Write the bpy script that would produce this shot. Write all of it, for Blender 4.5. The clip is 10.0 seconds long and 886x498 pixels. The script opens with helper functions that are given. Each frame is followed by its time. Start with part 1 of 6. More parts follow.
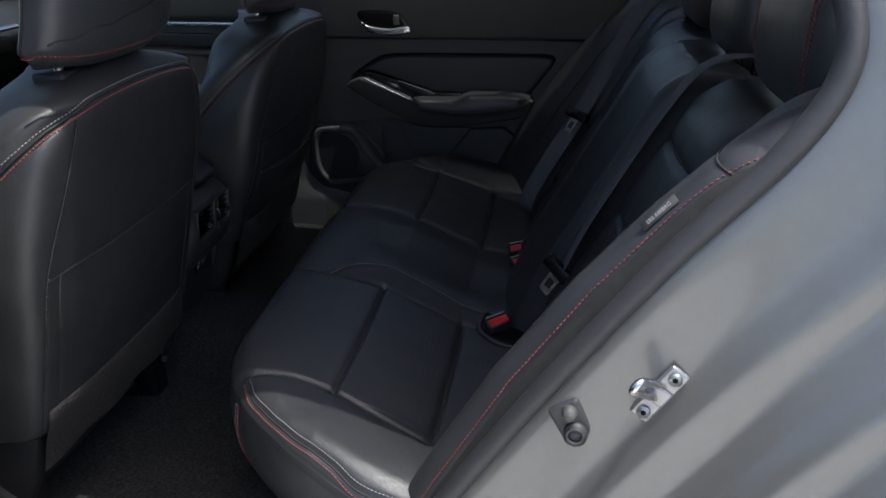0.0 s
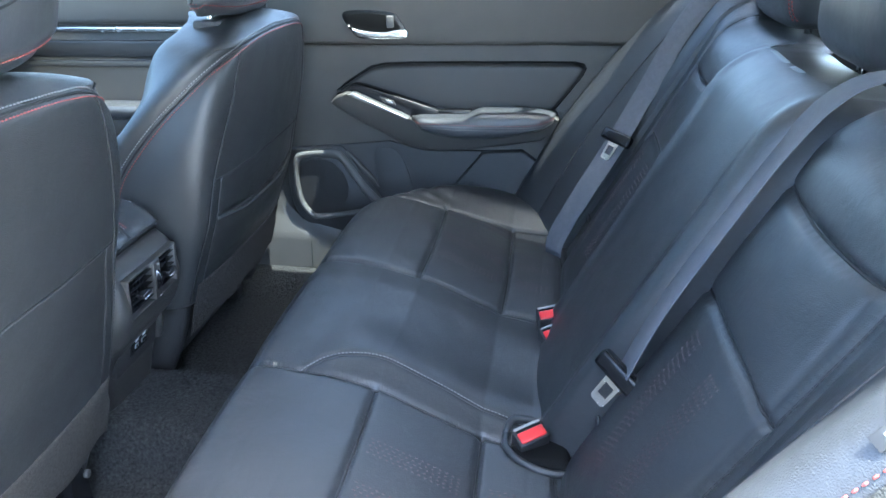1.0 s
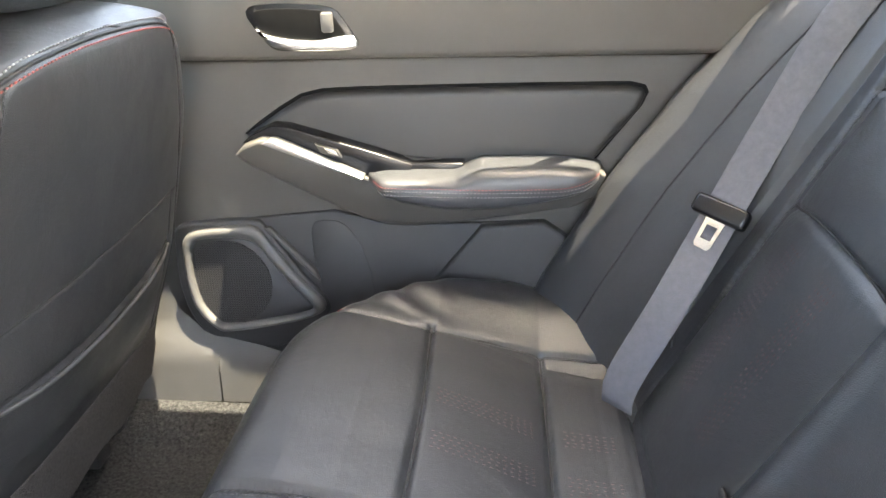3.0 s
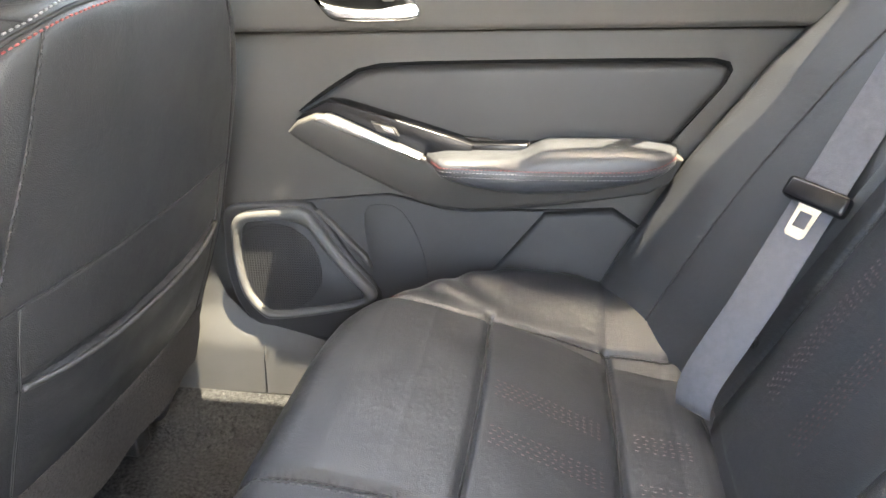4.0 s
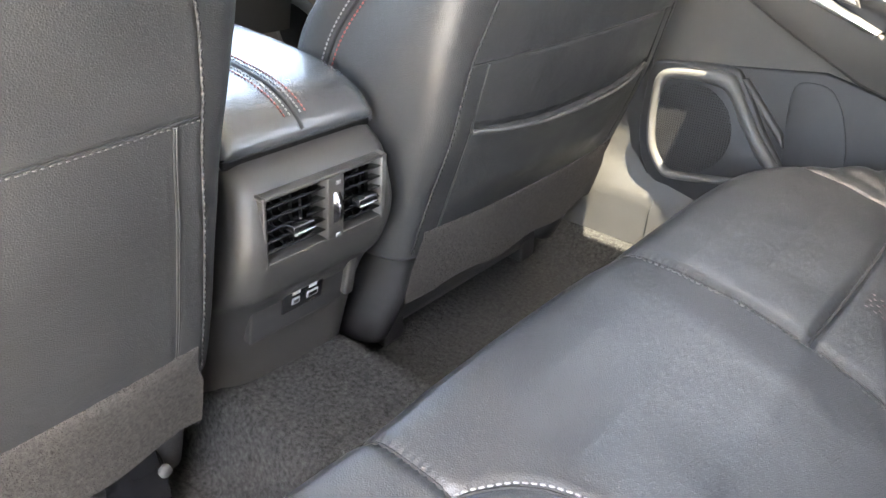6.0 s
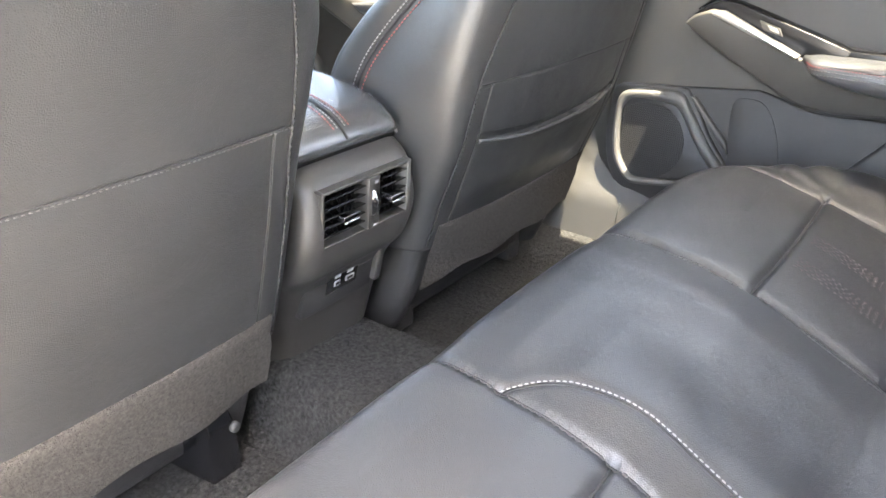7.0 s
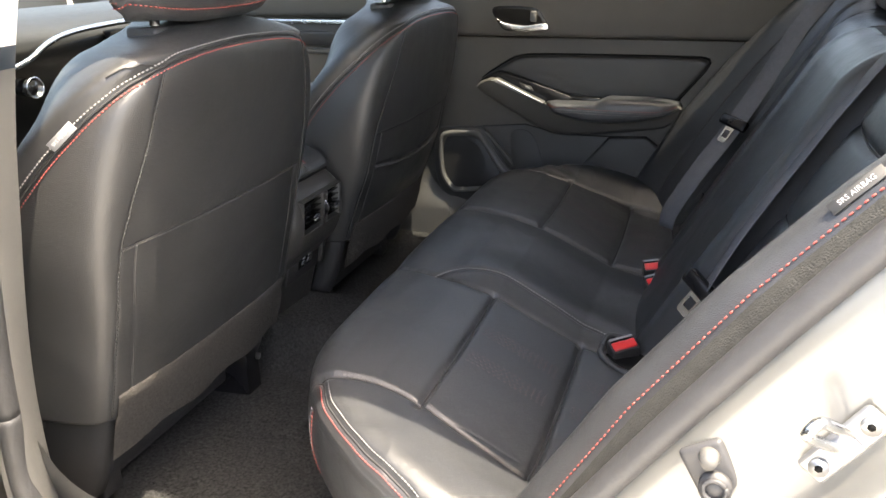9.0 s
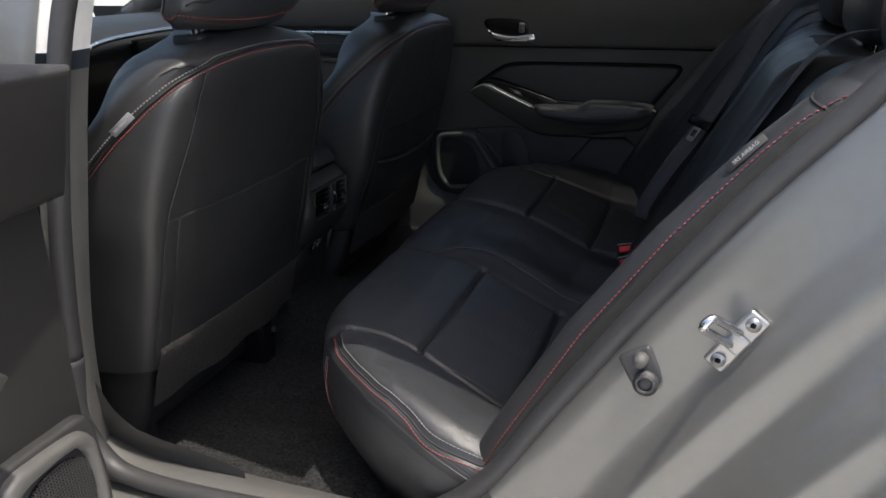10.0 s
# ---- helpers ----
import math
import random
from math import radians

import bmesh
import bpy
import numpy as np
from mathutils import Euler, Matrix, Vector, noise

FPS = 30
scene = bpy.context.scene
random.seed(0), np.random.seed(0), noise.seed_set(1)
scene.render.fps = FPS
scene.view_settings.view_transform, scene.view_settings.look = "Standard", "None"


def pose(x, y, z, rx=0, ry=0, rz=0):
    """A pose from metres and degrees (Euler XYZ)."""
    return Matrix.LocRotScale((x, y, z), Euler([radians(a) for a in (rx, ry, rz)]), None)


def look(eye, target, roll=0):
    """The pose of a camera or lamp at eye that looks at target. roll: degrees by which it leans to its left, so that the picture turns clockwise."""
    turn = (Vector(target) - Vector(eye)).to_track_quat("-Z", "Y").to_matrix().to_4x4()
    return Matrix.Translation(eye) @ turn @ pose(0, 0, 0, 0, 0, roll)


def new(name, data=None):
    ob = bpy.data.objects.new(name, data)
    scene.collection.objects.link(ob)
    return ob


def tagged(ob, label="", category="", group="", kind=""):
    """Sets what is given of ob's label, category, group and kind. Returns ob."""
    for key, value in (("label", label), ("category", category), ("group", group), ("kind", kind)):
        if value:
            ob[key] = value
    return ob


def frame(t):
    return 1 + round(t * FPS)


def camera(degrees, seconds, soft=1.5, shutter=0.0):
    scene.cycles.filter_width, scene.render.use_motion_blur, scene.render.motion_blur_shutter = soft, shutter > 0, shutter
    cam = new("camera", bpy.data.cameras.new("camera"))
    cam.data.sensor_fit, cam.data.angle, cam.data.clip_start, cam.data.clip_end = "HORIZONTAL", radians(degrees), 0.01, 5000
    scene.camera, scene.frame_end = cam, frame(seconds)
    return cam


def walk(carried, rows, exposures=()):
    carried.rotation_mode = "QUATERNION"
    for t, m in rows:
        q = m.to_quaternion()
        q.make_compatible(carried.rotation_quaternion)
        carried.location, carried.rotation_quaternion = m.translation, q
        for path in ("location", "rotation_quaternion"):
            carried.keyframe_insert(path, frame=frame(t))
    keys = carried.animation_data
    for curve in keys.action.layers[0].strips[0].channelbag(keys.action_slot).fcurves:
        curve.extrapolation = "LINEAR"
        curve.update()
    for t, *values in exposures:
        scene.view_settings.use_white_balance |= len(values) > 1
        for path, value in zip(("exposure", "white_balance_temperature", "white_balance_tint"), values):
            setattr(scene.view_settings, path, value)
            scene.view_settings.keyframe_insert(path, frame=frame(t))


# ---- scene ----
from mathutils.bvhtree import BVHTree

cam = camera(61.6, 10.0)
PATH = [
    (0, (0.328, -1.396, 1.223), (0.046, 0.402, 0.393), -0.6),
    (0.5, (0.3, -1.248, 1.211), (0.015, 0.546, 0.375), -1.1),
    (1, (0.256, -1.01, 1.178), (-0.03, 0.786, 0.345), -1.3),
    (1.5, (0.217, -0.795, 1.148), (-0.052, 1.0, 0.309), -1.5),
    (2, (0.159, -0.59, 1.121), (-0.065, 1.213, 0.284), -1.4),
    (2.5, (0.128, -0.436, 1.085), (-0.048, 1.384, 0.274), -1.5),
    (2.7, (0.122, -0.396, 1.098), (-0.038, 1.409, 0.252), -1.8),
    (3.8, (0.103, -0.295, 1.026), (-0.069, 1.541, 0.252), -1.8),
    (4, (0.096, -0.305, 1.025), (-0.192, 1.506, 0.228), -1.8),
    (4.5, (0.098, -0.353, 0.996), (-0.585, 1.333, 0.166), -1.3),
    (5, (0.107, -0.388, 0.963), (-0.859, 1.121, 0.072), -0.3),
    (5.5, (0.114, -0.413, 0.945), (-0.989, 0.961, -0.002), 0.5),
    (5.7, (0.118, -0.416, 0.941), (-1.025, 0.916, -0.017), 0.5),
    (6.8, (0.166, -0.548, 0.959), (-0.962, 0.837, 0.06), 0.5),
    (7, (0.186, -0.608, 0.973), (-0.901, 0.824, 0.098), 0.3),
    (7.5, (0.241, -0.767, 1.021), (-0.693, 0.794, 0.189), -0.4),
    (8, (0.269, -0.928, 1.053), (-0.524, 0.727, 0.259), -0.7),
    (8.5, (0.29, -1.108, 1.085), (-0.398, 0.604, 0.315), -1.1),
    (9, (0.33, -1.26, 1.11), (-0.307, 0.483, 0.365), -1.0),
    (9.5, (0.379, -1.382, 1.119), (-0.254, 0.371, 0.393), -0.9),
    (10, (0.396, -1.435, 1.119), (-0.238, 0.322, 0.405), -0.9),
]
EXPOSURES = [(0.0, 1.28, 6050, 8), (0.5, 2.98, 5970, 4), (1.0, 4.7, 5470, 0), (1.5, 5.25, 6750, 5), (2.5, 5.52, 7800, 9), (4.0, 5.73, 7850, 9), (5.0, 5.83, 7800, 8), (7.0, 5.93, 7800, 9),
             (7.5, 5.68, 7900, 9), (8.0, 5.59, 7700, 9), (8.5, 5.06, 7550, 9), (9.0, 3.67, 7700, 9), (9.5, 3.18, 7300, 9), (10.0, 1.4, 6580, 9)]
walk(cam, [(t, look(eye, target, roll)) for t, eye, target, roll in PATH], EXPOSURES)

# ---- light ----
SUN_X, SUN_Y = 0.29, -0.062          # sideways run of the way to the sun, per metre of height
world = bpy.data.worlds.new("sky")
scene.world = world
world.use_nodes = True
wn = world.node_tree.nodes
wl = world.node_tree.links
sky = wn.new("ShaderNodeTexSky")
sky.sky_type = "NISHITA"
sky.sun_disc = False
sky.dust_density = 4.0
sky.air_density = 0.8
sky.sun_elevation = math.atan2(1.0, math.hypot(SUN_X, SUN_Y))
sky.sun_rotation = math.atan2(SUN_X, SUN_Y)
wn["Background"].inputs["Strength"].default_value = 0.15
wl.new(sky.outputs["Color"], wn["Background"].inputs["Color"])
sun = new("sun", bpy.data.lights.new("sun", "SUN"))
sun.data.energy, sun.data.angle, sun.data.color = 2.2, radians(0.5), (1.0, 0.95, 0.87)
sun.matrix_world = look((SUN_X * 8, SUN_Y * 8, 8), (0, 0, 0))


# ---- materials ----
def material(name, colour, rough=0.5, metal=0.0, vary=0.0, vary_scale=6.0, bumps=(), specular=0.5, coat=0.0, rough_vary=0.0):
    """A painted, moulded or woven surface. bumps: rows of (kind, scale, depth in metres)."""
    m = bpy.data.materials.new(name)
    m.use_nodes = True
    nodes, links = m.node_tree.nodes, m.node_tree.links
    bsdf = nodes["Principled BSDF"]
    bsdf.inputs["Base Color"].default_value = (*colour, 1)
    bsdf.inputs["Roughness"].default_value = rough
    bsdf.inputs["Metallic"].default_value = metal
    bsdf.inputs["Specular IOR Level"].default_value = specular
    bsdf.inputs["Coat Weight"].default_value = coat
    bsdf.inputs["Coat Roughness"].default_value = 0.08
    co = nodes.new("ShaderNodeTexCoord")
    if vary:
        big = nodes.new("ShaderNodeTexNoise")
        big.inputs["Scale"].default_value = vary_scale
        big.inputs["Detail"].default_value = 6
        big.inputs["Roughness"].default_value = 0.65
        links.new(co.outputs["Object"], big.inputs["Vector"])
        ramp = nodes.new("ShaderNodeMapRange")
        ramp.inputs["From Min"].default_value, ramp.inputs["From Max"].default_value = 0.3, 0.7
        ramp.inputs["To Min"].default_value, ramp.inputs["To Max"].default_value = 1 - vary, 1 + vary
        links.new(big.outputs["Fac"], ramp.inputs["Value"])
        mul = nodes.new("ShaderNodeVectorMath")
        mul.operation = "SCALE"
        mul.inputs[0].default_value = colour
        links.new(ramp.outputs["Result"], mul.inputs["Scale"])
        links.new(mul.outputs["Vector"], bsdf.inputs["Base Color"])
        if rough_vary:
            rr = nodes.new("ShaderNodeMapRange")
            rr.inputs["From Min"].default_value, rr.inputs["From Max"].default_value = 0.3, 0.7
            rr.inputs["To Min"].default_value, rr.inputs["To Max"].default_value = rough - rough_vary, rough + rough_vary
            links.new(big.outputs["Fac"], rr.inputs["Value"])
            links.new(rr.outputs["Result"], bsdf.inputs["Roughness"])
    last = None
    for kind, scale, depth in bumps:
        if kind == "cells":
            tex = nodes.new("ShaderNodeTexVoronoi")
            tex.feature = "DISTANCE_TO_EDGE"
            out = tex.outputs["Distance"]
        elif kind == "dots":
            tex = nodes.new("ShaderNodeTexVoronoi")
            out = tex.outputs["Distance"]
        else:
            tex = nodes.new("ShaderNodeTexNoise")
            tex.inputs["Detail"].default_value = 3
            out = tex.outputs["Fac"]
        tex.inputs["Scale"].default_value = scale
        links.new(co.outputs["Object"], tex.inputs["Vector"])
        b = nodes.new("ShaderNodeBump")
        b.inputs["Distance"].default_value = depth
        b.inputs["Strength"].default_value = 1.0
        links.new(out, b.inputs["Height"])
        if last:
            links.new(last.outputs["Normal"], b.inputs["Normal"])
        last = b
    if last:
        links.new(last.outputs["Normal"], bsdf.inputs["Normal"])
    return m


def glass(name, tint, gloss=0.08):
    m = bpy.data.materials.new(name)
    m.use_nodes = True
    nodes, links = m.node_tree.nodes, m.node_tree.links
    nodes.remove(nodes["Principled BSDF"])
    clear, shine, mix = nodes.new("ShaderNodeBsdfTransparent"), nodes.new("ShaderNodeBsdfGlossy"), nodes.new("ShaderNodeMixShader")
    clear.inputs["Color"].default_value = (*tint, 1)
    shine.inputs["Roughness"].default_value = 0.02
    mix.inputs["Fac"].default_value = gloss
    links.new(clear.outputs[0], mix.inputs[1])
    links.new(shine.outputs[0], mix.inputs[2])
    links.new(mix.outputs[0], nodes["Material Output"].inputs["Surface"])
    return m


LEATHER = material("black_leather", (0.027, 0.028, 0.030), 0.38, vary=0.14, vary_scale=9, rough_vary=0.07,
                   bumps=(("cells", 520, 0.00035), ("noise", 160, 0.0003), ("noise", 28, 0.0010)))
LEATHER_BACK = material("black_leather_cover", (0.027, 0.027, 0.027), 0.40, vary=0.14, vary_scale=7, rough_vary=0.06,
                        bumps=(("cells", 520, 0.0004), ("noise", 150, 0.0003), ("noise", 22, 0.0010)))
LEATHER_LID = material("black_polished_leather", (0.0442, 0.0459, 0.0493), 0.25, vary=0.08, vary_scale=8, rough_vary=0.04, specular=0.8, coat=0.4, bumps=(("cells", 520, 0.0004),))
LEATHER_SOFT = material("black_smooth_leather", (0.0385, 0.0403, 0.0438), 0.33, vary=0.08, vary_scale=8, rough_vary=0.05,
                        bumps=(("cells", 520, 0.0004), ("noise", 30, 0.0010)))
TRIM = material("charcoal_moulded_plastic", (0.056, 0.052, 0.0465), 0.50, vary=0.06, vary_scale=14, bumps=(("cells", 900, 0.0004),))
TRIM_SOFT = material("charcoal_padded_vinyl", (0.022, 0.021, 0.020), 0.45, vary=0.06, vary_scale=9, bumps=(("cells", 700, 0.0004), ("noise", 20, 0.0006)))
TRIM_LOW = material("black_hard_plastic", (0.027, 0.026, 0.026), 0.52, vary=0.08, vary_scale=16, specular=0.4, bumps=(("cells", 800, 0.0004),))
TRIM_GREY = material("grey_moulded_plastic", (0.074, 0.072, 0.068), 0.5, vary=0.07, vary_scale=12, bumps=(("cells", 800, 0.0004),))
CONSOLE = material("charcoal_satin_plastic", (0.036, 0.034, 0.032), 0.36, vary=0.07, vary_scale=12, bumps=(("cells", 900, 0.0003),))
PEBBLE = material("pebbled_black_vinyl", (0.024, 0.024, 0.022), 0.75, vary=0.25, vary_scale=90, specular=0.25, bumps=(("dots", 620, 0.0005),))
GLOSS_BLACK = material("gloss_black_plastic", (0.010, 0.010, 0.011), 0.14, vary=0.1, vary_scale=30, coat=0.5)
DARK_VOID = material("dark_plastic", (0.006, 0.006, 0.006), 0.7, vary=0.1, vary_scale=20, specular=0.06)
SATIN = material("satin_chrome", (0.62, 0.63, 0.64), 0.24, metal=1.0, vary=0.04, vary_scale=30, rough_vary=0.05)
SATIN_GREY = material("satin_grey_metal_paint", (0.30, 0.30, 0.30), 0.34, metal=0.8, vary=0.05, vary_scale=30, rough_vary=0.05)
STEEL = material("bright_steel", (0.58, 0.58, 0.58), 0.22, metal=1.0, vary=0.08, vary_scale=60, rough_vary=0.08)
CARPET = material("charcoal_carpet", (0.042, 0.042, 0.042), 0.95, vary=0.7, vary_scale=190, specular=0.1,
                  bumps=(("noise", 700, 0.006), ("noise", 120, 0.006)))
CARPET_GREY = material("grey_carpet_lining", (0.066, 0.061, 0.056), 0.95, vary=0.35, vary_scale=260, specular=0.1, bumps=(("noise", 800, 0.005), ("noise", 150, 0.003)))
WEB = material("grey_seat_belt_webbing", (0.09, 0.09, 0.099), 0.7, vary=0.12, vary_scale=120, specular=0.25, bumps=(("noise", 900, 0.0006),))
RED = material("red_plastic", (0.55, 0.018, 0.022), 0.35, vary=0.06, vary_scale=40)
THREAD_RED = material("red_thread", (0.25, 0.050, 0.042), 0.6, vary=0.15, vary_scale=300)
THREAD_DARK = material("dull_red_thread", (0.085, 0.030, 0.028), 0.7, vary=0.2, vary_scale=300)
DARK_PLASTIC = material("black_glossy_plastic", (0.008, 0.008, 0.009), 0.25, vary=0.1, vary_scale=30, specular=0.25)
THREAD_WHITE = material("pale_grey_thread", (0.21, 0.205, 0.20), 0.6, vary=0.12, vary_scale=300)
THREAD_BLACK = material("black_thread", (0.012, 0.012, 0.012), 0.7, vary=0.1, vary_scale=300)
PAINT = material("silver_grey_car_paint", (0.145, 0.145, 0.136), 0.32, metal=0.45, vary=0.04, vary_scale=60, coat=0.6)
RUBBER = material("black_rubber", (0.0308, 0.0308, 0.0322), 0.55, vary=0.12, vary_scale=40, bumps=(("noise", 200, 0.0005),))
HEADLINER = material("pale_grey_headliner", (0.62, 0.61, 0.58), 0.9, vary=0.05, vary_scale=60, bumps=(("noise", 500, 0.0008),))
LABEL = material("grey_woven_label", (0.20, 0.20, 0.20), 0.7, vary=0.1, vary_scale=200)
LABEL_DARK = material("dark_grey_woven_label", (0.035, 0.035, 0.035), 0.7, vary=0.1, vary_scale=200)
LABEL_INK = material("white_label_ink", (0.34, 0.34, 0.34), 0.6, vary=0.04, vary_scale=200)
CONCRETE = material("weathered_concrete", (0.56, 0.54, 0.50), 0.85, vary=0.2, vary_scale=1.6, bumps=(("noise", 60, 0.004),))
GLASS = glass("window_glass", (0.88, 0.91, 0.89))
GLASS_SCREEN = glass("windscreen_glass", (0.56, 0.60, 0.58))
GLASS_DARK = glass("dark_tinted_window_glass", (0.50, 0.51, 0.49))


# ---- building helpers ----
ORIGIN = {}


def thing(name, label, category, at, turn=0.0, group="", local=False):
    """An Empty at the base of a thing. local: its parts are given in its own axes."""
    e = new(name)
    e.empty_display_size = 0.05
    e.matrix_basis = pose(*at, 0, 0, turn)
    ORIGIN[e.name] = None if local else Matrix.Translation(at).inverted()
    return tagged(e, label, category, group)


def mesh(verts, faces, smooth=True):
    me = bpy.data.meshes.new("mesh")
    me.from_pydata([tuple(v) for v in verts], [], [tuple(f) for f in faces])
    if smooth:
        me.shade_smooth()
    me.update()
    return me


def part(name, me, mat_, parent=None, label=""):
    """One mesh, or bmesh, as one object under a thing or a part."""
    if isinstance(me, bmesh.types.BMesh):
        bm, me = me, bpy.data.meshes.new(name)
        bm.to_mesh(me)
        bm.free()
    me.name = name
    me.materials.append(mat_)
    ob = new(name, me)
    if parent is not None:
        ob.parent = parent
        if ORIGIN.get(parent.name) is not None:
            ob.matrix_parent_inverse = ORIGIN[parent.name]
    if label:
        ob["label"] = label
    return ob


def structure(name, me, mat_, label, category):
    return tagged(part(name, me, mat_), label, category, kind="structure")


def crease(me, angle=35):
    """Smooth shading with sharp edges past the angle."""
    bm = bmesh.new()
    bm.from_mesh(me)
    for e in bm.edges:
        e.smooth = len(e.link_faces) == 2 and e.calc_face_angle(0) < radians(angle)
    for f in bm.faces:
        f.smooth = True
    bm.to_mesh(me)
    bm.free()
    return me


def lerp(table, x):
    """Straight interpolation in rows of (x, value)."""
    return float(np.interp(x, [r[0] for r in table], [r[1] for r in table]))


def ease(a, b, x):
    t = min(1.0, max(0.0, (x - a) / (b - a)))
    return t * t * (3 - 2 * t)


def spline(pts, n, closed=False):
    """n points spaced evenly on a smooth curve through pts."""
    p = [Vector(q) for q in pts]
    m = len(p)
    fine = []
    for i in range(m if closed else m - 1):
        a, b, c, d = [p[j % m] if closed else p[min(max(j, 0), m - 1)] for j in (i - 1, i, i + 1, i + 2)]
        for k in range(24):
            t = k / 24
            fine.append(0.5 * ((2 * b) + (c - a) * t + (2 * a - 5 * b + 4 * c - d) * t * t + (3 * b - a - 3 * c + d) * t ** 3))
    fine.append(p[0].copy() if closed else p[-1].copy())
    return even(fine, n, closed)


def even(fine, n, closed=False):
    run = [0.0]
    for a, b in zip(fine, fine[1:]):
        run.append(run[-1] + (b - a).length)
    want = np.linspace(0, run[-1], n + 1)[:-1] if closed else np.linspace(0, run[-1], n)
    arr = np.array([tuple(q) for q in fine])
    return [Vector([np.interp(w, run, arr[:, k]) for k in range(arr.shape[1])]) for w in want]


def length(pts):
    return sum((b - a).length for a, b in zip(pts, pts[1:]))


def tube(pts, r, sides=8, flat=1.0, up=(0, 0, 1)):
    """A round or flattened rod along pts, with closed ends."""
    pts = [Vector(p) for p in pts]
    verts, faces = [], []
    for i, p in enumerate(pts):
        d = (pts[min(i + 1, len(pts) - 1)] - pts[max(i - 1, 0)]).normalized()
        a = d.cross(Vector(up))
        a = a.normalized() if a.length > 1e-4 else d.orthogonal().normalized()
        b = a.cross(d)
        rr = r(i / max(1, len(pts) - 1)) if callable(r) else r
        for k in range(sides):
            w = 2 * math.pi * k / sides
            verts.append(p + a * math.cos(w) * rr + b * math.sin(w) * rr * flat)
    for i in range(len(pts) - 1):
        for k in range(sides):
            k2 = (k + 1) % sides
            faces.append((i * sides + k, i * sides + k2, (i + 1) * sides + k2, (i + 1) * sides + k))
    faces.append(tuple(reversed(range(sides))))
    faces.append(tuple(range((len(pts) - 1) * sides, len(pts) * sides)))
    return mesh(verts, faces)


def stitches(pts, pitch=0.0066, fill=0.68, r=0.0011):
    """Threads in a row along pts, as one mesh."""
    pts = [Vector(p) for p in pts]
    n = max(2, int(length(pts) / pitch))
    line = even(pts, n * 4)
    verts, faces = [], []
    for i in range(n):
        a, b = line[i * 4], line[min(i * 4 + 3, len(line) - 1)]
        d = b - a
        if d.length < 1e-5:
            continue
        m = (a + b) / 2
        d = d.normalized() * pitch * fill / 2
        s = d.orthogonal().normalized()
        t = d.normalized().cross(s)
        base = len(verts)
        for off, rr in ((-1, 0.45), (-0.55, 1), (0.55, 1), (1, 0.45)):
            for k in range(5):
                w = 2 * math.pi * k / 5
                verts.append(m + d * off + (s * math.cos(w) + t * math.sin(w)) * r * rr)
        for j in range(3):
            for k in range(5):
                k2 = (k + 1) % 5
                faces.append((base + j * 5 + k, base + j * 5 + k2, base + j * 5 + 5 + k2, base + j * 5 + 5 + k))
        faces.append(tuple(base + k for k in reversed(range(5))))
        faces.append(tuple(base + 15 + k for k in range(5)))
    return mesh(verts, faces)


def sheet(rows, closed=False, flip=False):
    """A surface through rows of points of equal count."""
    n = len(rows[0])
    verts = [p for row in rows for p in row]
    faces = []
    for i in range(len(rows) - 1):
        for k in range(n if closed else n - 1):
            k2 = (k + 1) % n
            f = (i * n + k, i * n + k2, (i + 1) * n + k2, (i + 1) * n + k)
            faces.append(f[::-1] if flip else f)
    return mesh(verts, faces)


def loft(rings, cap=True, flip=False):
    """A closed body through rings of equal count."""
    n = len(rings[0])
    verts = [p for ring in rings for p in ring]
    faces = []
    for i in range(len(rings) - 1):
        for k in range(n):
            k2 = (k + 1) % n
            faces.append((i * n + k, i * n + k2, (i + 1) * n + k2, (i + 1) * n + k))
    if cap:
        faces.append(tuple(reversed(range(n))))
        faces.append(tuple(range((len(rings) - 1) * n, len(rings) * n)))
    if flip:
        faces = [f[::-1] for f in faces]
    return mesh(verts, faces)


def box(x0, x1, y0, y1, z0, z1, bevel=0.004, seg=2, m=None):
    bm = bmesh.new()
    bmesh.ops.create_cube(bm, size=1)
    for v in bm.verts:
        v.co = Vector((x0 + (v.co.x + 0.5) * (x1 - x0), y0 + (v.co.y + 0.5) * (y1 - y0), z0 + (v.co.z + 0.5) * (z1 - z0)))
    if bevel:
        bmesh.ops.bevel(bm, geom=bm.edges[:], offset=bevel, segments=seg, profile=0.5, affect="EDGES", clamp_overlap=True)
    if m:
        bm.transform(m)
    for f in bm.faces:
        f.smooth = True
    me = bpy.data.meshes.new("box")
    bm.to_mesh(me)
    bm.free()
    return crease(me, 50) if seg < 2 else me


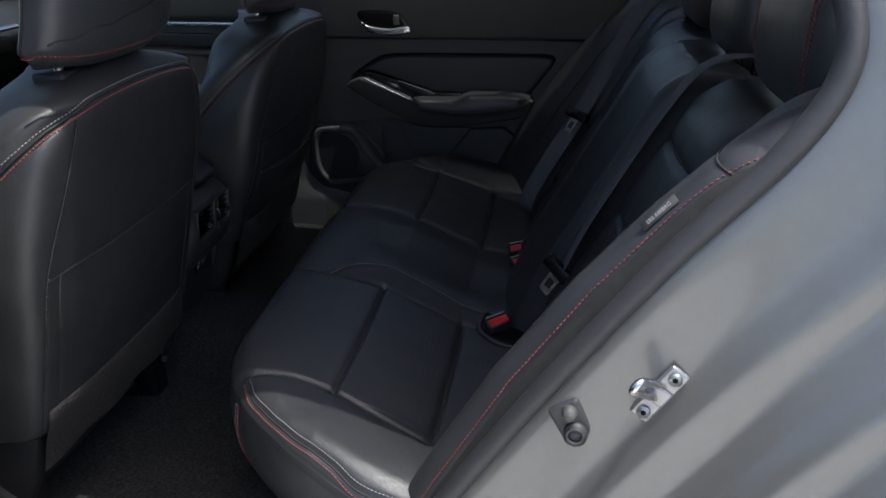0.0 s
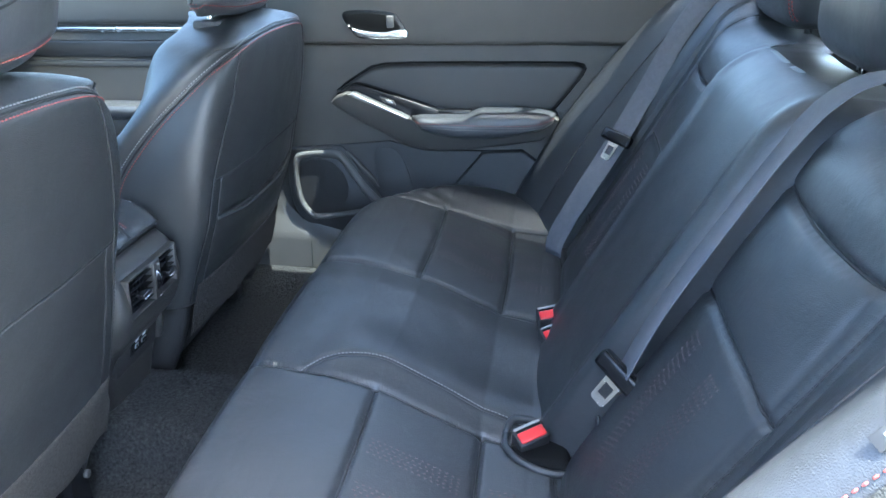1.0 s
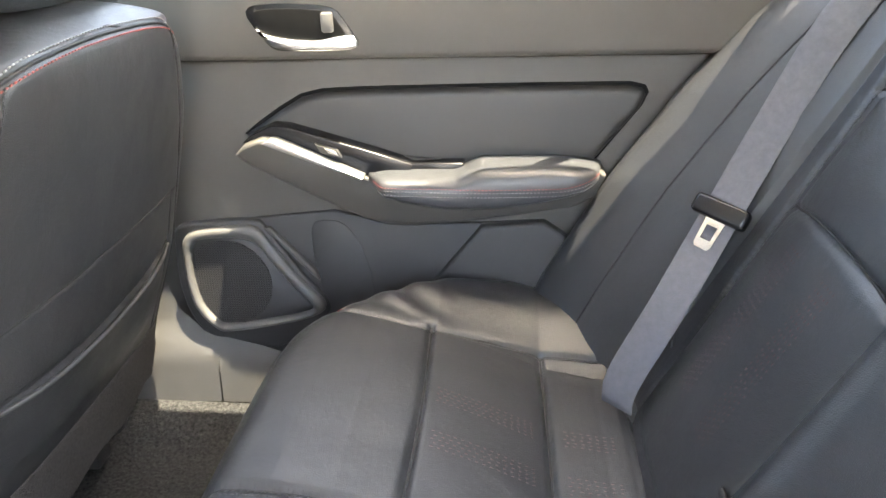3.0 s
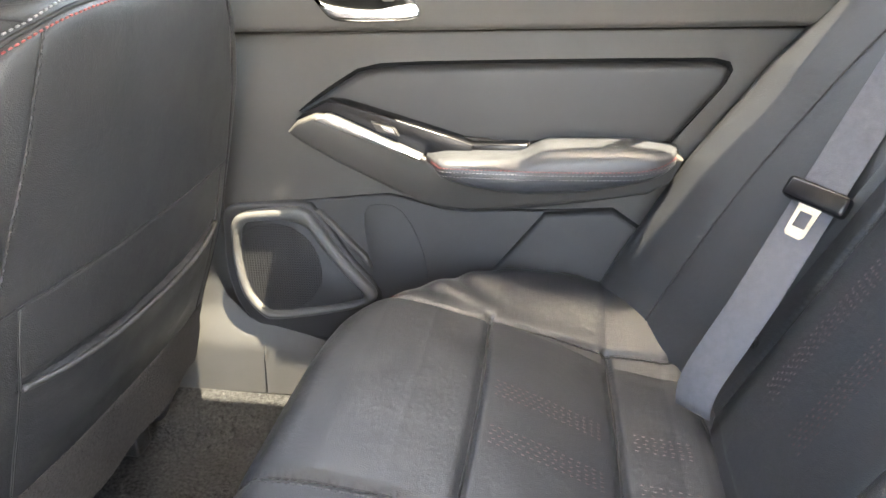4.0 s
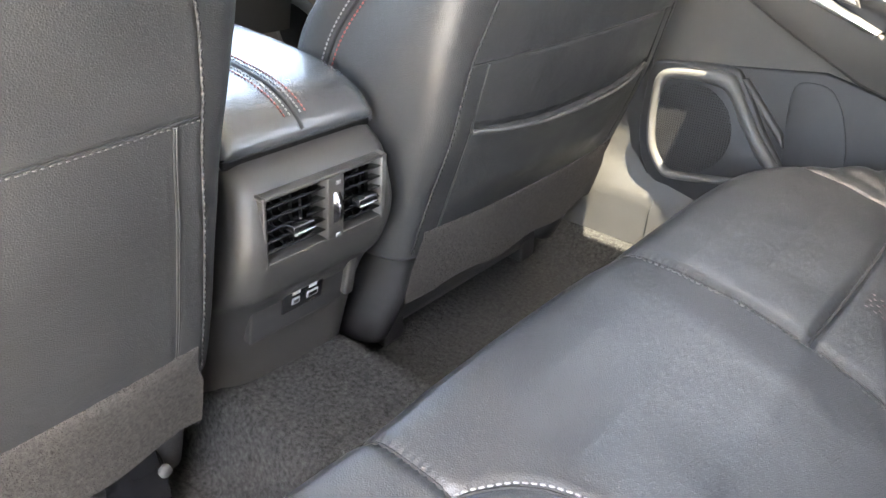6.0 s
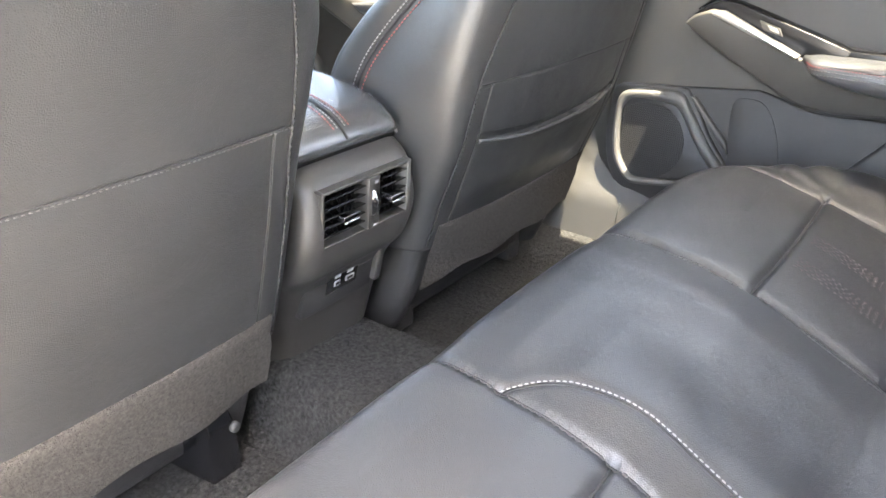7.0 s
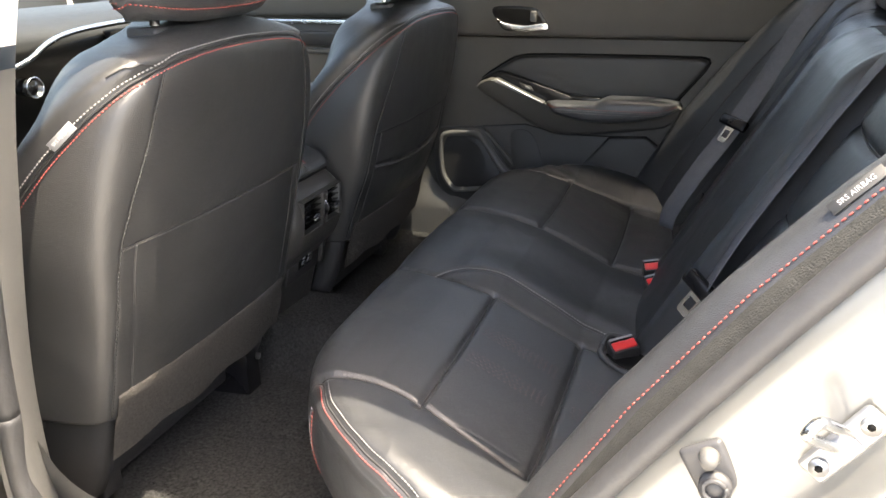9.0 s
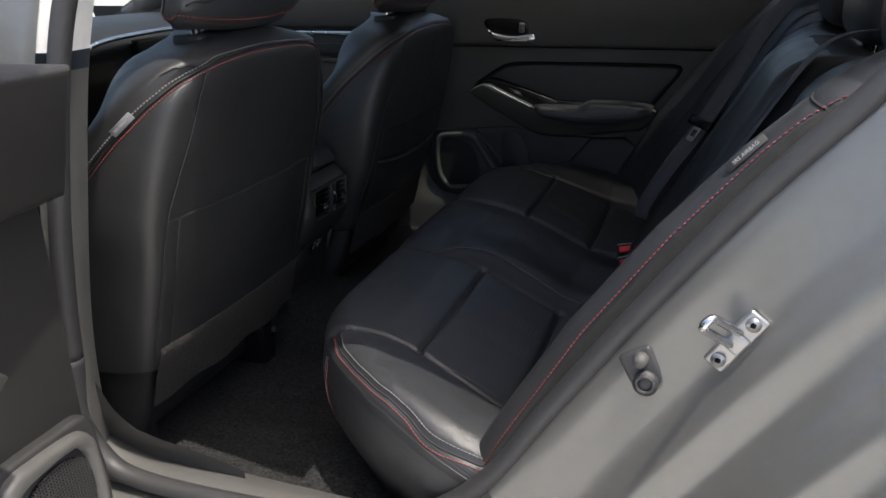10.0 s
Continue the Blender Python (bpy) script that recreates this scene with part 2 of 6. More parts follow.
def plate(outline, y0, y1, bevel=0.004, seg=3, s=1, puff=0.0):
    """A prism: an outline in (x, z), running in depth from y0 (its shaped face, towards the cabin) to y1, mirrored by s."""
    pts = [Vector((p[0], p[1])) for p in outline]
    area = sum(a.x * b.y - b.x * a.y for a, b in zip(pts, pts[1:] + pts[:1]))
    if area < 0:
        pts.reverse()
    n = len(pts)

    def inset(d):
        out = []
        for i in range(n):
            a, b, c = pts[i - 1], pts[i], pts[(i + 1) % n]
            u, v = (b - a), (c - b)
            u = u.normalized() if u.length > 1e-6 else Vector((1, 0))
            v = v.normalized() if v.length > 1e-6 else u
            nrm = Vector((-u.y - v.y, u.x + v.x))
            k = nrm.length
            nrm = nrm / k if k > 1e-4 else Vector((-u.y, u.x))
            out.append(b + nrm * d / max(0.55, k / 2))
        return out

    step = 1 if y1 > y0 else -1
    rings = [[(p.x, y1, p.y) for p in pts]]
    for j in range(seg + 1):
        w = math.pi / 2 * j / seg
        q = inset(bevel * (1 - math.cos(w)))
        rings.append([(p.x, y0 + step * bevel * (1 - math.sin(w)), p.y) for p in q])
    if puff:
        for f_, h in ((3.0, 0.6), (6.0, 1.0)):
            q = inset(bevel * f_)
            rings.append([(p.x, y0 - step * puff * h, p.y) for p in q])
    verts = [(x, y * s, z) for ring in rings for x, y, z in ring]
    faces = []
    for i in range(len(rings) - 1):
        for k in range(n):
            k2 = (k + 1) % n
            faces.append((i * n + k, i * n + k2, (i + 1) * n + k2, (i + 1) * n + k))
    faces.append(tuple(reversed(range(n))))
    faces.append(tuple(range((len(rings) - 1) * n, len(rings) * n)))
    if s * step > 0:
        faces = [f[::-1] for f in faces]
    me = mesh(verts, faces)
    bm = bmesh.new()
    bm.from_mesh(me)
    bmesh.ops.recalc_face_normals(bm, faces=bm.faces[:])
    bm.to_mesh(me)
    bm.free()
    return crease(me, 48)


def smooth2(outline, n):
    return [(p.x, p.y) for p in spline([(a, b) for a, b in outline], n, closed=True)]


def writing(text, size, m, mat_, parent, depth=0.0002):
    """Raised letters in the built-in font, as one mesh."""
    cu = bpy.data.curves.new("writing", "FONT")
    cu.body, cu.size, cu.extrude, cu.align_x, cu.align_y = text, size, depth, "CENTER", "CENTER"
    ob = bpy.data.objects.new("writing", cu)
    me = bpy.data.meshes.new_from_object(ob)
    bpy.data.objects.remove(ob)
    me.transform(m)
    return part("writing", me, mat_, parent)


# ---- the car body and its lining ----
# x runs to the car's rear, y to its far side, z up; the car's middle line is y = 0.
ground_pts = [[(x, y, 0.0) for y in (-400, -30, -8, -2, 2, 8, 30, 400)] for x in (-400, -30, -8, -2, 2, 8, 30, 400)]
structure("ground", sheet(ground_pts, flip=True), CONCRETE, "pale weathered concrete ground under the parked car", "ground")

# carpeted floor: footwells, tunnel and the rise under the bench
FLOOR_X = [-1.75, -1.2, -0.9, -0.75, -0.6, -0.52, -0.46, -0.40, -0.34, -0.28, -0.22, -0.17, -0.14, -0.12, 0.4, 0.9]


def floor_z(x, y):
    a = abs(y + 0.01)
    z = 0.305 + 0.098 * (1 - ease(0.085, 0.125, a)) + 0.03 * ease(0.55, 0.66, a)
    z += 0.006 * math.sin(9 * x + 4 * y) * math.cos(11 * y - 3 * x)
    if x > -0.15:
        z = max(z, 0.36)
    if x < -1.4:
        z += 0.5 * (-1.4 - x)
    return z


fy = [-0.69 + 1.38 * i / 92 for i in range(93)]
fx = [-1.75 + 2.0 * i / 100 for i in range(101)]
structure("floor", sheet([[(x, y, floor_z(x, y)) for y in fy] for x in fx], flip=True), CARPET,
          "charcoal carpet over the footwells and the centre tunnel", "carpet")

# sills with grey scuff trim, one on each side
for s, nm in ((-1, "sill_near"), (1, "sill_far")):
    prof = [(0.630, 0.325), (0.637, 0.372), (0.655, 0.398), (0.705, 0.414), (0.722, 0.405), (0.730, 0.385)] if s < 0 else [(0.668, 0.325), (0.672, 0.395), (0.684, 0.412), (0.710, 0.414), (0.724, 0.405), (0.732, 0.385)]
    rows = [[(x, s * y, z + 0.03 * ease(-0.05, 0.25, x) + 0.05 * ease(-0.36, -0.52, x)) for y, z in prof] for x in np.linspace(-0.56, 0.22, 30)]
    structure(nm, sheet(rows, flip=s < 0), TRIM_GREY, "grey plastic scuff trim on the door sill", "door sill")
    body = [(0.730, 0.392), (0.760, 0.385), (0.800, 0.365), (0.860, 0.33), (0.905, 0.26), (0.900, 0.18), (0.70, 0.16)]
    rows = [[(x, s * y, z + 0.03 * ease(-0.05, 0.25, x) * (z > 0.3)) for y, z in body] for x in np.linspace(-1.5, 0.30, 40)]
    structure(nm.replace("sill", "rocker"), sheet(rows, flip=s < 0), PAINT, "silver-grey painted sill of the car body", "car body")

# roof with its lining, pillars and glass
ROOF_EDGE = 0.54


def roof_z(x, y):
    return 1.405 - 0.10 * ease(0.35, 1.25, x) - 0.05 * ease(-0.45, -0.75, x) - 0.055 * (abs(y) / 0.58) ** 2.2


rx = [-0.78 + 1.63 * i / 30 for i in range(31)]
ry = [-ROOF_EDGE + 2 * ROOF_EDGE * i / 24 for i in range(25)]
structure("ceiling", sheet([[(x, y, roof_z(x, y) - 0.03) for y in ry] for x in rx]), HEADLINER, "pale grey fabric headliner", "headliner")
structure("roof", sheet([[(x, y * (1.035 + 0.085 * ease(-0.2, 0.12, x) if y < 0 else 1.05 + 0.06 * ease(0.1, 0.4, x)), roof_z(x, y) + 0.02) for y in ry] for x in rx], flip=True), PAINT, "silver-grey painted car roof", "car roof")


def pillar(name, pts, r, flat, label, mat_=TRIM):
    return structure(name, tube(spline(pts, 24), r, 12, flat, up=(0, 1, 0)), mat_, label, "pillar")


for s, side in ((-1, "near"), (1, "far")):
    edge = [0.530, 0.538, 0.560, 0.582, 0.584] if s < 0 else [0.540, 0.546, 0.546, 0.558, 0.588]
    pillar("pillar_front_" + side, [(-0.76, s * 0.56, 1.33), (-1.2, s * 0.70, 1.12), (-1.55, s * 0.76, 0.96)], 0.045, 0.6, "grey windscreen pillar")
    pillar("roof_rail_" + side, [(-0.80, s * edge[0], 1.325), (-0.3, s * edge[1], 1.345), (-0.05, s * edge[2], 1.345), (0.2, s * edge[3], 1.338), (0.62, s * edge[4], 1.275), (0.98, s * 0.60, 1.12), (1.3, s * 0.66, 1.0)],
           0.024, 0.9, "grey trim along the roof edge")
    if s > 0:
        pillar("pillar_middle_" + side, [(-0.36, s * 0.585, 1.33), (-0.41, s * 0.67, 1.15), (-0.45, s * 0.755, 0.98), (-0.455, s * 0.77, 0.60), (-0.46, s * 0.76, 0.36)], 0.055, 0.6,
               "charcoal plastic middle pillar")

glass_rows = [
    ("window_front", [[(-0.80, y, 1.345 - 0.05 * (abs(y) / 0.6) ** 2) for y in np.linspace(-0.58, 0.58, 9)],
                      [(-1.62, y * 1.25, 0.985 - 0.03 * (abs(y) / 0.6) ** 2) for y in np.linspace(-0.58, 0.58, 9)]], "tinted windscreen"),
    ("window_rear", [[(0.85, y, 1.27) for y in np.linspace(-0.55, 0.55, 7)], [(1.45, y * 1.1, 0.99) for y in np.linspace(-0.55, 0.55, 7)]], "dark tinted rear window"),
    ("window_side_far", [[(x, 0.562 + 0.04 * ease(0.3, 0.7, x), 1.325 - 0.10 * ease(0.2, 0.7, x)) for x in np.linspace(-0.34, 0.62, 9)],
                         [(x, 0.745, 1.03) for x in np.linspace(-0.42, 0.62, 9)]], "dark tinted rear door window"),
    ("window_side_front", [[(x, 0.575, 1.33) for x in np.linspace(-0.82, -0.40, 5)],
                           [(x, 0.765, 0.97) for x in np.linspace(-1.45, -0.48, 5)]], "dark tinted front door window"),
    ("window_side_near", [[(x, -0.575, 1.33) for x in np.linspace(-0.82, -0.40, 5)],
                          [(x, -0.765, 0.97) for x in np.linspace(-1.45, -0.48, 5)]], "tinted front door window"),
]
for nm, rows, lab in glass_rows:
    dark = nm in ("window_side_far", "window_side_front", "window_rear")
    g = structure(nm, sheet(rows), GLASS_DARK if dark else GLASS_SCREEN if nm == "window_front" else GLASS, lab, "window")
    g.visible_shadow = dark or nm == "window_front"

# parcel shelf, tail, front bulkhead and quarter lining
structure("parcel_shelf", box(0.66, 1.45, -0.62, 0.62, 0.955, 0.985, 0.008), TRIM, "charcoal rear parcel shelf", "parcel shelf")
structure("rear_bulkhead", box(0.80, 0.84, -0.66, 0.66, 0.30, 0.96, 0.0), TRIM_LOW, "dark bulkhead behind the rear bench", "bulkhead")
structure("front_bulkhead", box(-1.80, -1.74, -0.78, 0.78, 0.25, 1.0, 0.0), TRIM_LOW, "dark bulkhead under the dashboard", "bulkhead")
structure("tail", box(0.86, 1.95, -0.86, 0.86, 0.35, 0.95, 0.08, 4), PAINT, "silver-grey painted boot of the car", "car body")
structure("nose", box(-2.75, -1.82, -0.86, 0.86, 0.30, 0.93, 0.10, 4), PAINT, "silver-grey painted bonnet and front wings", "car body")
for s, side in ((1, "far"),):
    structure("quarter_lining_" + side, sheet([[(x, s * 0.745, z) for z in np.linspace(0.34, 1.0, 8)] for x in np.linspace(0.40, 0.86, 8)], flip=s < 0), TRIM,
              "charcoal quarter lining beside the bench", "trim")
    structure("quarter_panel_" + side, sheet([[(x, s * (0.90 - 0.10 * ease(0.75, 1.0, z)), z) for z in np.linspace(0.30, 1.0, 8)] for x in np.linspace(-1.75, 0.95, 20)], flip=s < 0),
              PAINT, "silver-grey painted flank of the car", "car body")

# near rear door opening: seal, painted jamb and quarter, following the wheel arch
SEAL = [(-0.425, -0.728, 0.60), (-0.432, -0.728, 0.50), (-0.415, -0.728, 0.445), (-0.36, -0.728, 0.41), (-0.20, -0.728, 0.408), (-0.02, -0.728, 0.425),
        (0.10, -0.727, 0.462), (0.19, -0.726, 0.538), (0.262, -0.725, 0.650), (0.345, -0.724, 0.775), (0.445, -0.722, 0.915), (0.535, -0.719, 1.025),
        (0.572, -0.708, 1.095), (0.568, -0.685, 1.155), (0.535, -0.645, 1.225), (0.47, -0.610, 1.285), (0.36, -0.545, 1.318), (0.10, -0.524, 1.328), (-0.20, -0.522, 1.330),
        (-0.31, -0.580, 1.30), (-0.335, -0.645, 1.20), (-0.365, -0.697, 1.05), (-0.395, -0.722, 0.85), (-0.415, -0.728, 0.70)]
seal_line = spline(SEAL, 320, closed=True)
seal_line = seal_line + seal_line[:1]
structure("door_seal", tube(seal_line, 0.0125, 12, 1.25, up=(0, 1, 0)), RUBBER, "black rubber seal round the open rear doorway", "door seal")

jamb = spline(SEAL[7:16], 90)
mid = Vector((-0.05, -0.7, 1.0))
PROFILE = [(0.000, 0.000), (0.010, -0.012), (0.024, -0.018), (0.055, -0.026), (0.085, -0.036), (0.105, -0.052), (0.118, -0.056), (0.140, -0.060), (0.158, -0.078), (0.172, -0.105),
           (0.182, -0.112), (0.205, -0.118), (0.222, -0.140), (0.232, -0.165), (0.236, -0.176), (0.30, -0.180), (0.45, -0.165)]
pf = [(p.x, p.y) for p in spline([(a, b) for a, b in PROFILE], 60)]
rows = []
for i, p in enumerate(jamb):
    d = jamb[min(i + 1, 89)] - jamb[max(i - 1, 0)]
    out = Vector((d.z, 0, -d.x)).normalized()
    if i > 60:
        out = out.lerp(Vector((1, 0, 0.05)).normalized(), ease(60, 80, i) * 0.7).normalized()
    if i < 10:
        out = out.lerp(Vector((0.75, 0, -0.66)).normalized(), (1 - ease(0, 10, i)) * 0.5).normalized()
    up_in = ease(1.05, 1.30, p.z)
    rows.append([p + out * (a * (1 - 0.35 * up_in)) + Vector((0, b * (1 - 0.5 * up_in) - 0.16 * a * (1 - up_in) * 0.4 + 0.10 * up_in * a, 0)) for a, b in pf])
structure("quarter_panel_near", sheet(rows, flip=True), PAINT, "silver-grey painted rear doorway jamb and quarter panel", "car body")
structure("quarter_lining_near", sheet([[q + Vector((0, 0, 0)), q + Vector((0.02, 0.012, -0.01)), q + Vector((0.10, 0.03, 0.0))] for q in spline(SEAL[7:16], 60)]),
          PEBBLE, "pebbled black lining behind the door seal", "trim")

# near middle pillar, outside and inside
bp_line = [(-0.390, -0.615, 1.32), (-0.412, -0.715, 1.05), (-0.450, -0.742, 0.80), (-0.478, -0.750, 0.60), (-0.486, -0.750, 0.40)]
rows = []
for p in spline(bp_line, 40):
    w = 0.02 * ease(1.0, 0.5, p.z)
    rows.append([p + Vector(q) for q in ((0.040, 0.075, 0), (0.046 + w, 0.035, 0), (0.040 + w, 0.014, 0), (0.020 + w, 0.006, 0))])
lower = [r for r in rows if r[0].z < 1.022]
upper = [r for r in rows if r[0].z > 1.018]
structure("pillar_trim", sheet(lower, flip=True), TRIM_GREY, "grey plastic trim on the middle pillar", "pillar")
structure("pillar_trim_upper", sheet(upper, flip=True), HEADLINER, "pale grey upper trim on the middle pillar", "pillar")
rows = []
for p in spline(bp_line, 40):
    rows.append([p + Vector(q) for q in ((0.022, 0.004, 0), (0.012, -0.006, 0), (-0.010, -0.012, 0), (-0.022, -0.030, 0), (-0.045, -0.036, 0), (-0.09, -0.04, 0), (-0.10, -0.09, 0))])
structure("pillar_paint", sheet(rows, flip=True), PAINT, "silver-grey painted middle pillar", "pillar")
structure("pillar_lining", sheet([[p + Vector((0.040, 0.075, 0)), p + Vector((-0.02, 0.09, 0)), p + Vector((-0.14, 0.06, 0))] for p in spline(bp_line, 30)], flip=True), TRIM,
          "charcoal inner lining of the middle pillar", "pillar")


# ---- rear bench ----
TOP = [(-0.20, 0.588), (-0.15, 0.602), (-0.10, 0.600), (-0.04, 0.592), (0.03, 0.573), (0.10, 0.541), (0.17, 0.508), (0.24, 0.493), (0.36, 0.486)]
OUTLINE = [(0.34, -0.705), (0.20, -0.712), (0.12, -0.700), (0.05, -0.672), (-0.01, -0.640), (-0.075, -0.588), (-0.115, -0.545), (-0.150, -0.490), (-0.172, -0.400),
           (-0.178, -0.20), (-0.180, 0.0), (-0.178, 0.20), (-0.172, 0.400), (-0.150, 0.490), (-0.115, 0.545), (-0.075, 0.588), (-0.01, 0.640), (0.05, 0.672),
           (0.12, 0.700), (0.20, 0.712), (0.34, 0.705)]
rim = spline([(a, b) for a, b in OUTLINE], 660)
rim_np = np.array([(p.x, p.y) for p in rim])


def nearest(points, line):
    """The distance of each point from the nearest point of a line, in a plane."""
    out = np.empty(len(points))
    for i in range(0, len(points), 8000):
        d = points[i:i + 8000, None, :] - line[None, :, :]
        out[i:i + 8000] = np.sqrt((d ** 2).sum(2).min(1))
    return out


def eases(a, b, x):
    t = np.clip((x - a) / (b - a), 0, 1)
    return t * t * (3 - 2 * t)


def ripple(points, f, g, k):
    """Slow unevenness of padded leather."""
    x, y = points[:, 0], points[:, 1]
    return np.sin(x * f + 1.3 * np.sin(y * g + k)) * np.sin(y * g * 0.8 + 1.7 * np.sin(x * f * 0.6 - k))


def seam_path(*pts, n=70):
    return np.array([(p.x, p.y) for p in spline(pts, n)])


SEAMS = []
for s in (-1, 1):
    SEAMS += [
        (seam_path((-0.185, s * 0.172), (-0.085, s * 0.173), (0.02, s * 0.173), (0.17, s * 0.178), (0.30, s * 0.180)), 0.0085, 0.0075),
        (seam_path((0.022, s * 0.173), (0.026, s * 0.35), (0.022, s * 0.520)), 0.0105, 0.0105),
        (seam_path((0.172, s * 0.176), (0.174, s * 0.35), (0.170, s * 0.540)), 0.0090, 0.0095),
        (seam_path((-0.112, s * 0.520), (-0.04, s * 0.508), (0.022, s * 0.512), (0.10, s * 0.528), (0.20, s * 0.545), (0.30, s * 0.55)), 0.0105, 0.0085),
        (seam_path((0.268, s * 0.178), (0.285, s * 0.35), (0.268, s * 0.545)), 0.010, 0.010),
    ]
RIM_SEAM = {s: seam_path((-0.185, s * 0.52), (-0.15, s * 0.522), (-0.112, s * 0.524), (-0.078, s * 0.568), (-0.01, s * 0.624), (0.06, s * 0.662), (0.13, s * 0.692), (0.30, s * 0.697), n=120) for s in (-1, 1)}
STITCH_LINE = seam_path((-0.084, -0.174), (-0.055, -0.140), (0.0, -0.123), (0.08, -0.124), (0.17, -0.135), (0.27, -0.152), n=90)


def cushion_z(points, fine=True):
    """The height of the cushion at points (x, y)."""
    x, y = points[:, 0], points[:, 1]
    a = np.abs(y)
    z = np.interp(x, [r[0] for r in TOP], [r[1] for r in TOP])
    z = z + 0.006 * (1 - eases(0.09, 0.17, a)) - 0.002
    z = z + 0.057 * eases(0.49, 0.67, a) * eases(-0.14, 0.24, x) - 0.010 * eases(0.60, 0.70, a)
    # the raised edge beside the middle place: it falls from the stitched line to the seam
    ridge = np.interp(x, [-0.084, -0.055, 0.0, 0.08, 0.17, 0.27], [-0.174, -0.140, -0.123, -0.124, -0.135, -0.152])
    fall = np.where(y < ridge, np.clip((y + 0.176) / np.maximum(ridge + 0.176, 0.004), 0, 1), 1 - eases(0.0, 0.13, y - ridge))
    z = z + 0.013 * eases(-0.085, 0.02, x) * np.clip(fall, 0, 1)
    # padded panels
    for x0, x1 in ((-0.20, 0.022), (0.026, 0.170), (0.175, 0.27)):
        u, v = np.clip((x - x0) / (x1 - x0), 0, 1), np.clip((a - 0.18) / 0.335, 0, 1)
        z = z + 0.005 * (4 * u * (1 - u)) ** 0.5 * (4 * v * (1 - v)) ** 0.4
    gap = np.minimum(nearest(points, rim_np), 0.045)
    z = z - (0.045 - np.sqrt(np.maximum(0, 0.045 ** 2 - (0.045 - gap) ** 2)))
    if fine:
        for line, width, depth in SEAMS:
            d = nearest(points, line)
            z = z - depth * (0.16 * np.exp(-((d / width) ** 2) * 1.6) + 0.50 * np.exp(-((d / 0.0042) ** 2)))
        for s in (-1, 1):
            z = z - 0.0035 * np.exp(-((nearest(points, RIM_SEAM[s]) / 0.006) ** 2) * 1.6)
        z = z - 0.004 * np.exp(-((nearest(points, STITCH_LINE) / 0.006) ** 2) * 1.6) * (y < 0)
        # creases of the outer corner
        fold = np.exp(-(((x + 0.03) / 0.06) ** 2)) * eases(0.525, 0.555, a) * np.where(y > 0, 1.0, 0.25)
        z = z + 0.0030 * np.sin(85 * (x * 0.75 + a * 1.0)) * fold
        z = z + 0.0011 * ripple(points, 17, 13, 0.4) + 0.0005 * ripple(points, 47, 39, 2.1)
    return z


def on_cushion(line, lift=0.0, fine=True):
    line = np.array([(p[0], p[1]) for p in line])
    return [Vector((p[0], p[1], z + lift)) for p, z in zip(line, cushion_z(line, fine))]


def panel_of(x, y):
    a = abs(y)
    if a < 0.1735:
        return "middle_cushion"
    edge = float(np.interp(x, [-0.112, -0.04, 0.022, 0.10, 0.20, 0.34], [0.520, 0.508, 0.512, 0.528, 0.545, 0.55]))
    if a > edge:
        return "side_bolster"
    return "thigh_panel" if x < 0.023 else "seat_panel" if x < 0.172 else "rear_panel"


def split(grid, name_of, mat_, parent):
    """Parts of one surface, each with its own cover panel."""
    groups = {}
    for i in range(len(grid) - 1):
        for j in range(len(grid[0]) - 1):
            groups.setdefault(name_of(i, j), []).append((i, j))
    for key, cells in groups.items():
        index, verts, faces = {}, [], []
        for i, j in cells:
            f = []
            for q in ((i, j), (i + 1, j), (i + 1, j + 1), (i, j + 1)):
                if q not in index:
                    index[q] = len(verts)
                    verts.append(grid[q[0]][q[1]])
                f.append(index[q])
            faces.append(tuple(f[::-1]))
        part(key[0], mesh(verts, faces), mat_, parent)


bench = thing("rear_bench", "black leather rear bench with red and pale stitching, three places", "car seat", (0.0, 0.0, 0.31))
ROWS_N = 240
flat = []
for p in rim:
    back = Vector((0.335, p.y))
    if abs(p.y) > 0.5:
        back.y = math.copysign(0.5 + 0.2 * ease(-0.15, 0.34, p.x), p.y)
    for j in range(ROWS_N):
        flat.append(tuple(p.lerp(back, (j / (ROWS_N - 1)) ** 1.25)))
flat = np.array(flat)
high = cushion_z(flat)
grid = [[Vector((*flat[i * ROWS_N + j], high[i * ROWS_N + j])) for j in range(ROWS_N)] for i in range(len(rim))]


def cushion_name(i, j):
    c = (grid[i][j] + grid[i + 1][j + 1]) / 2
    return panel_of(c.x, c.y), c.y > 0 if abs(c.y) > 0.1735 else None


split(grid, cushion_name, LEATHER, bench)
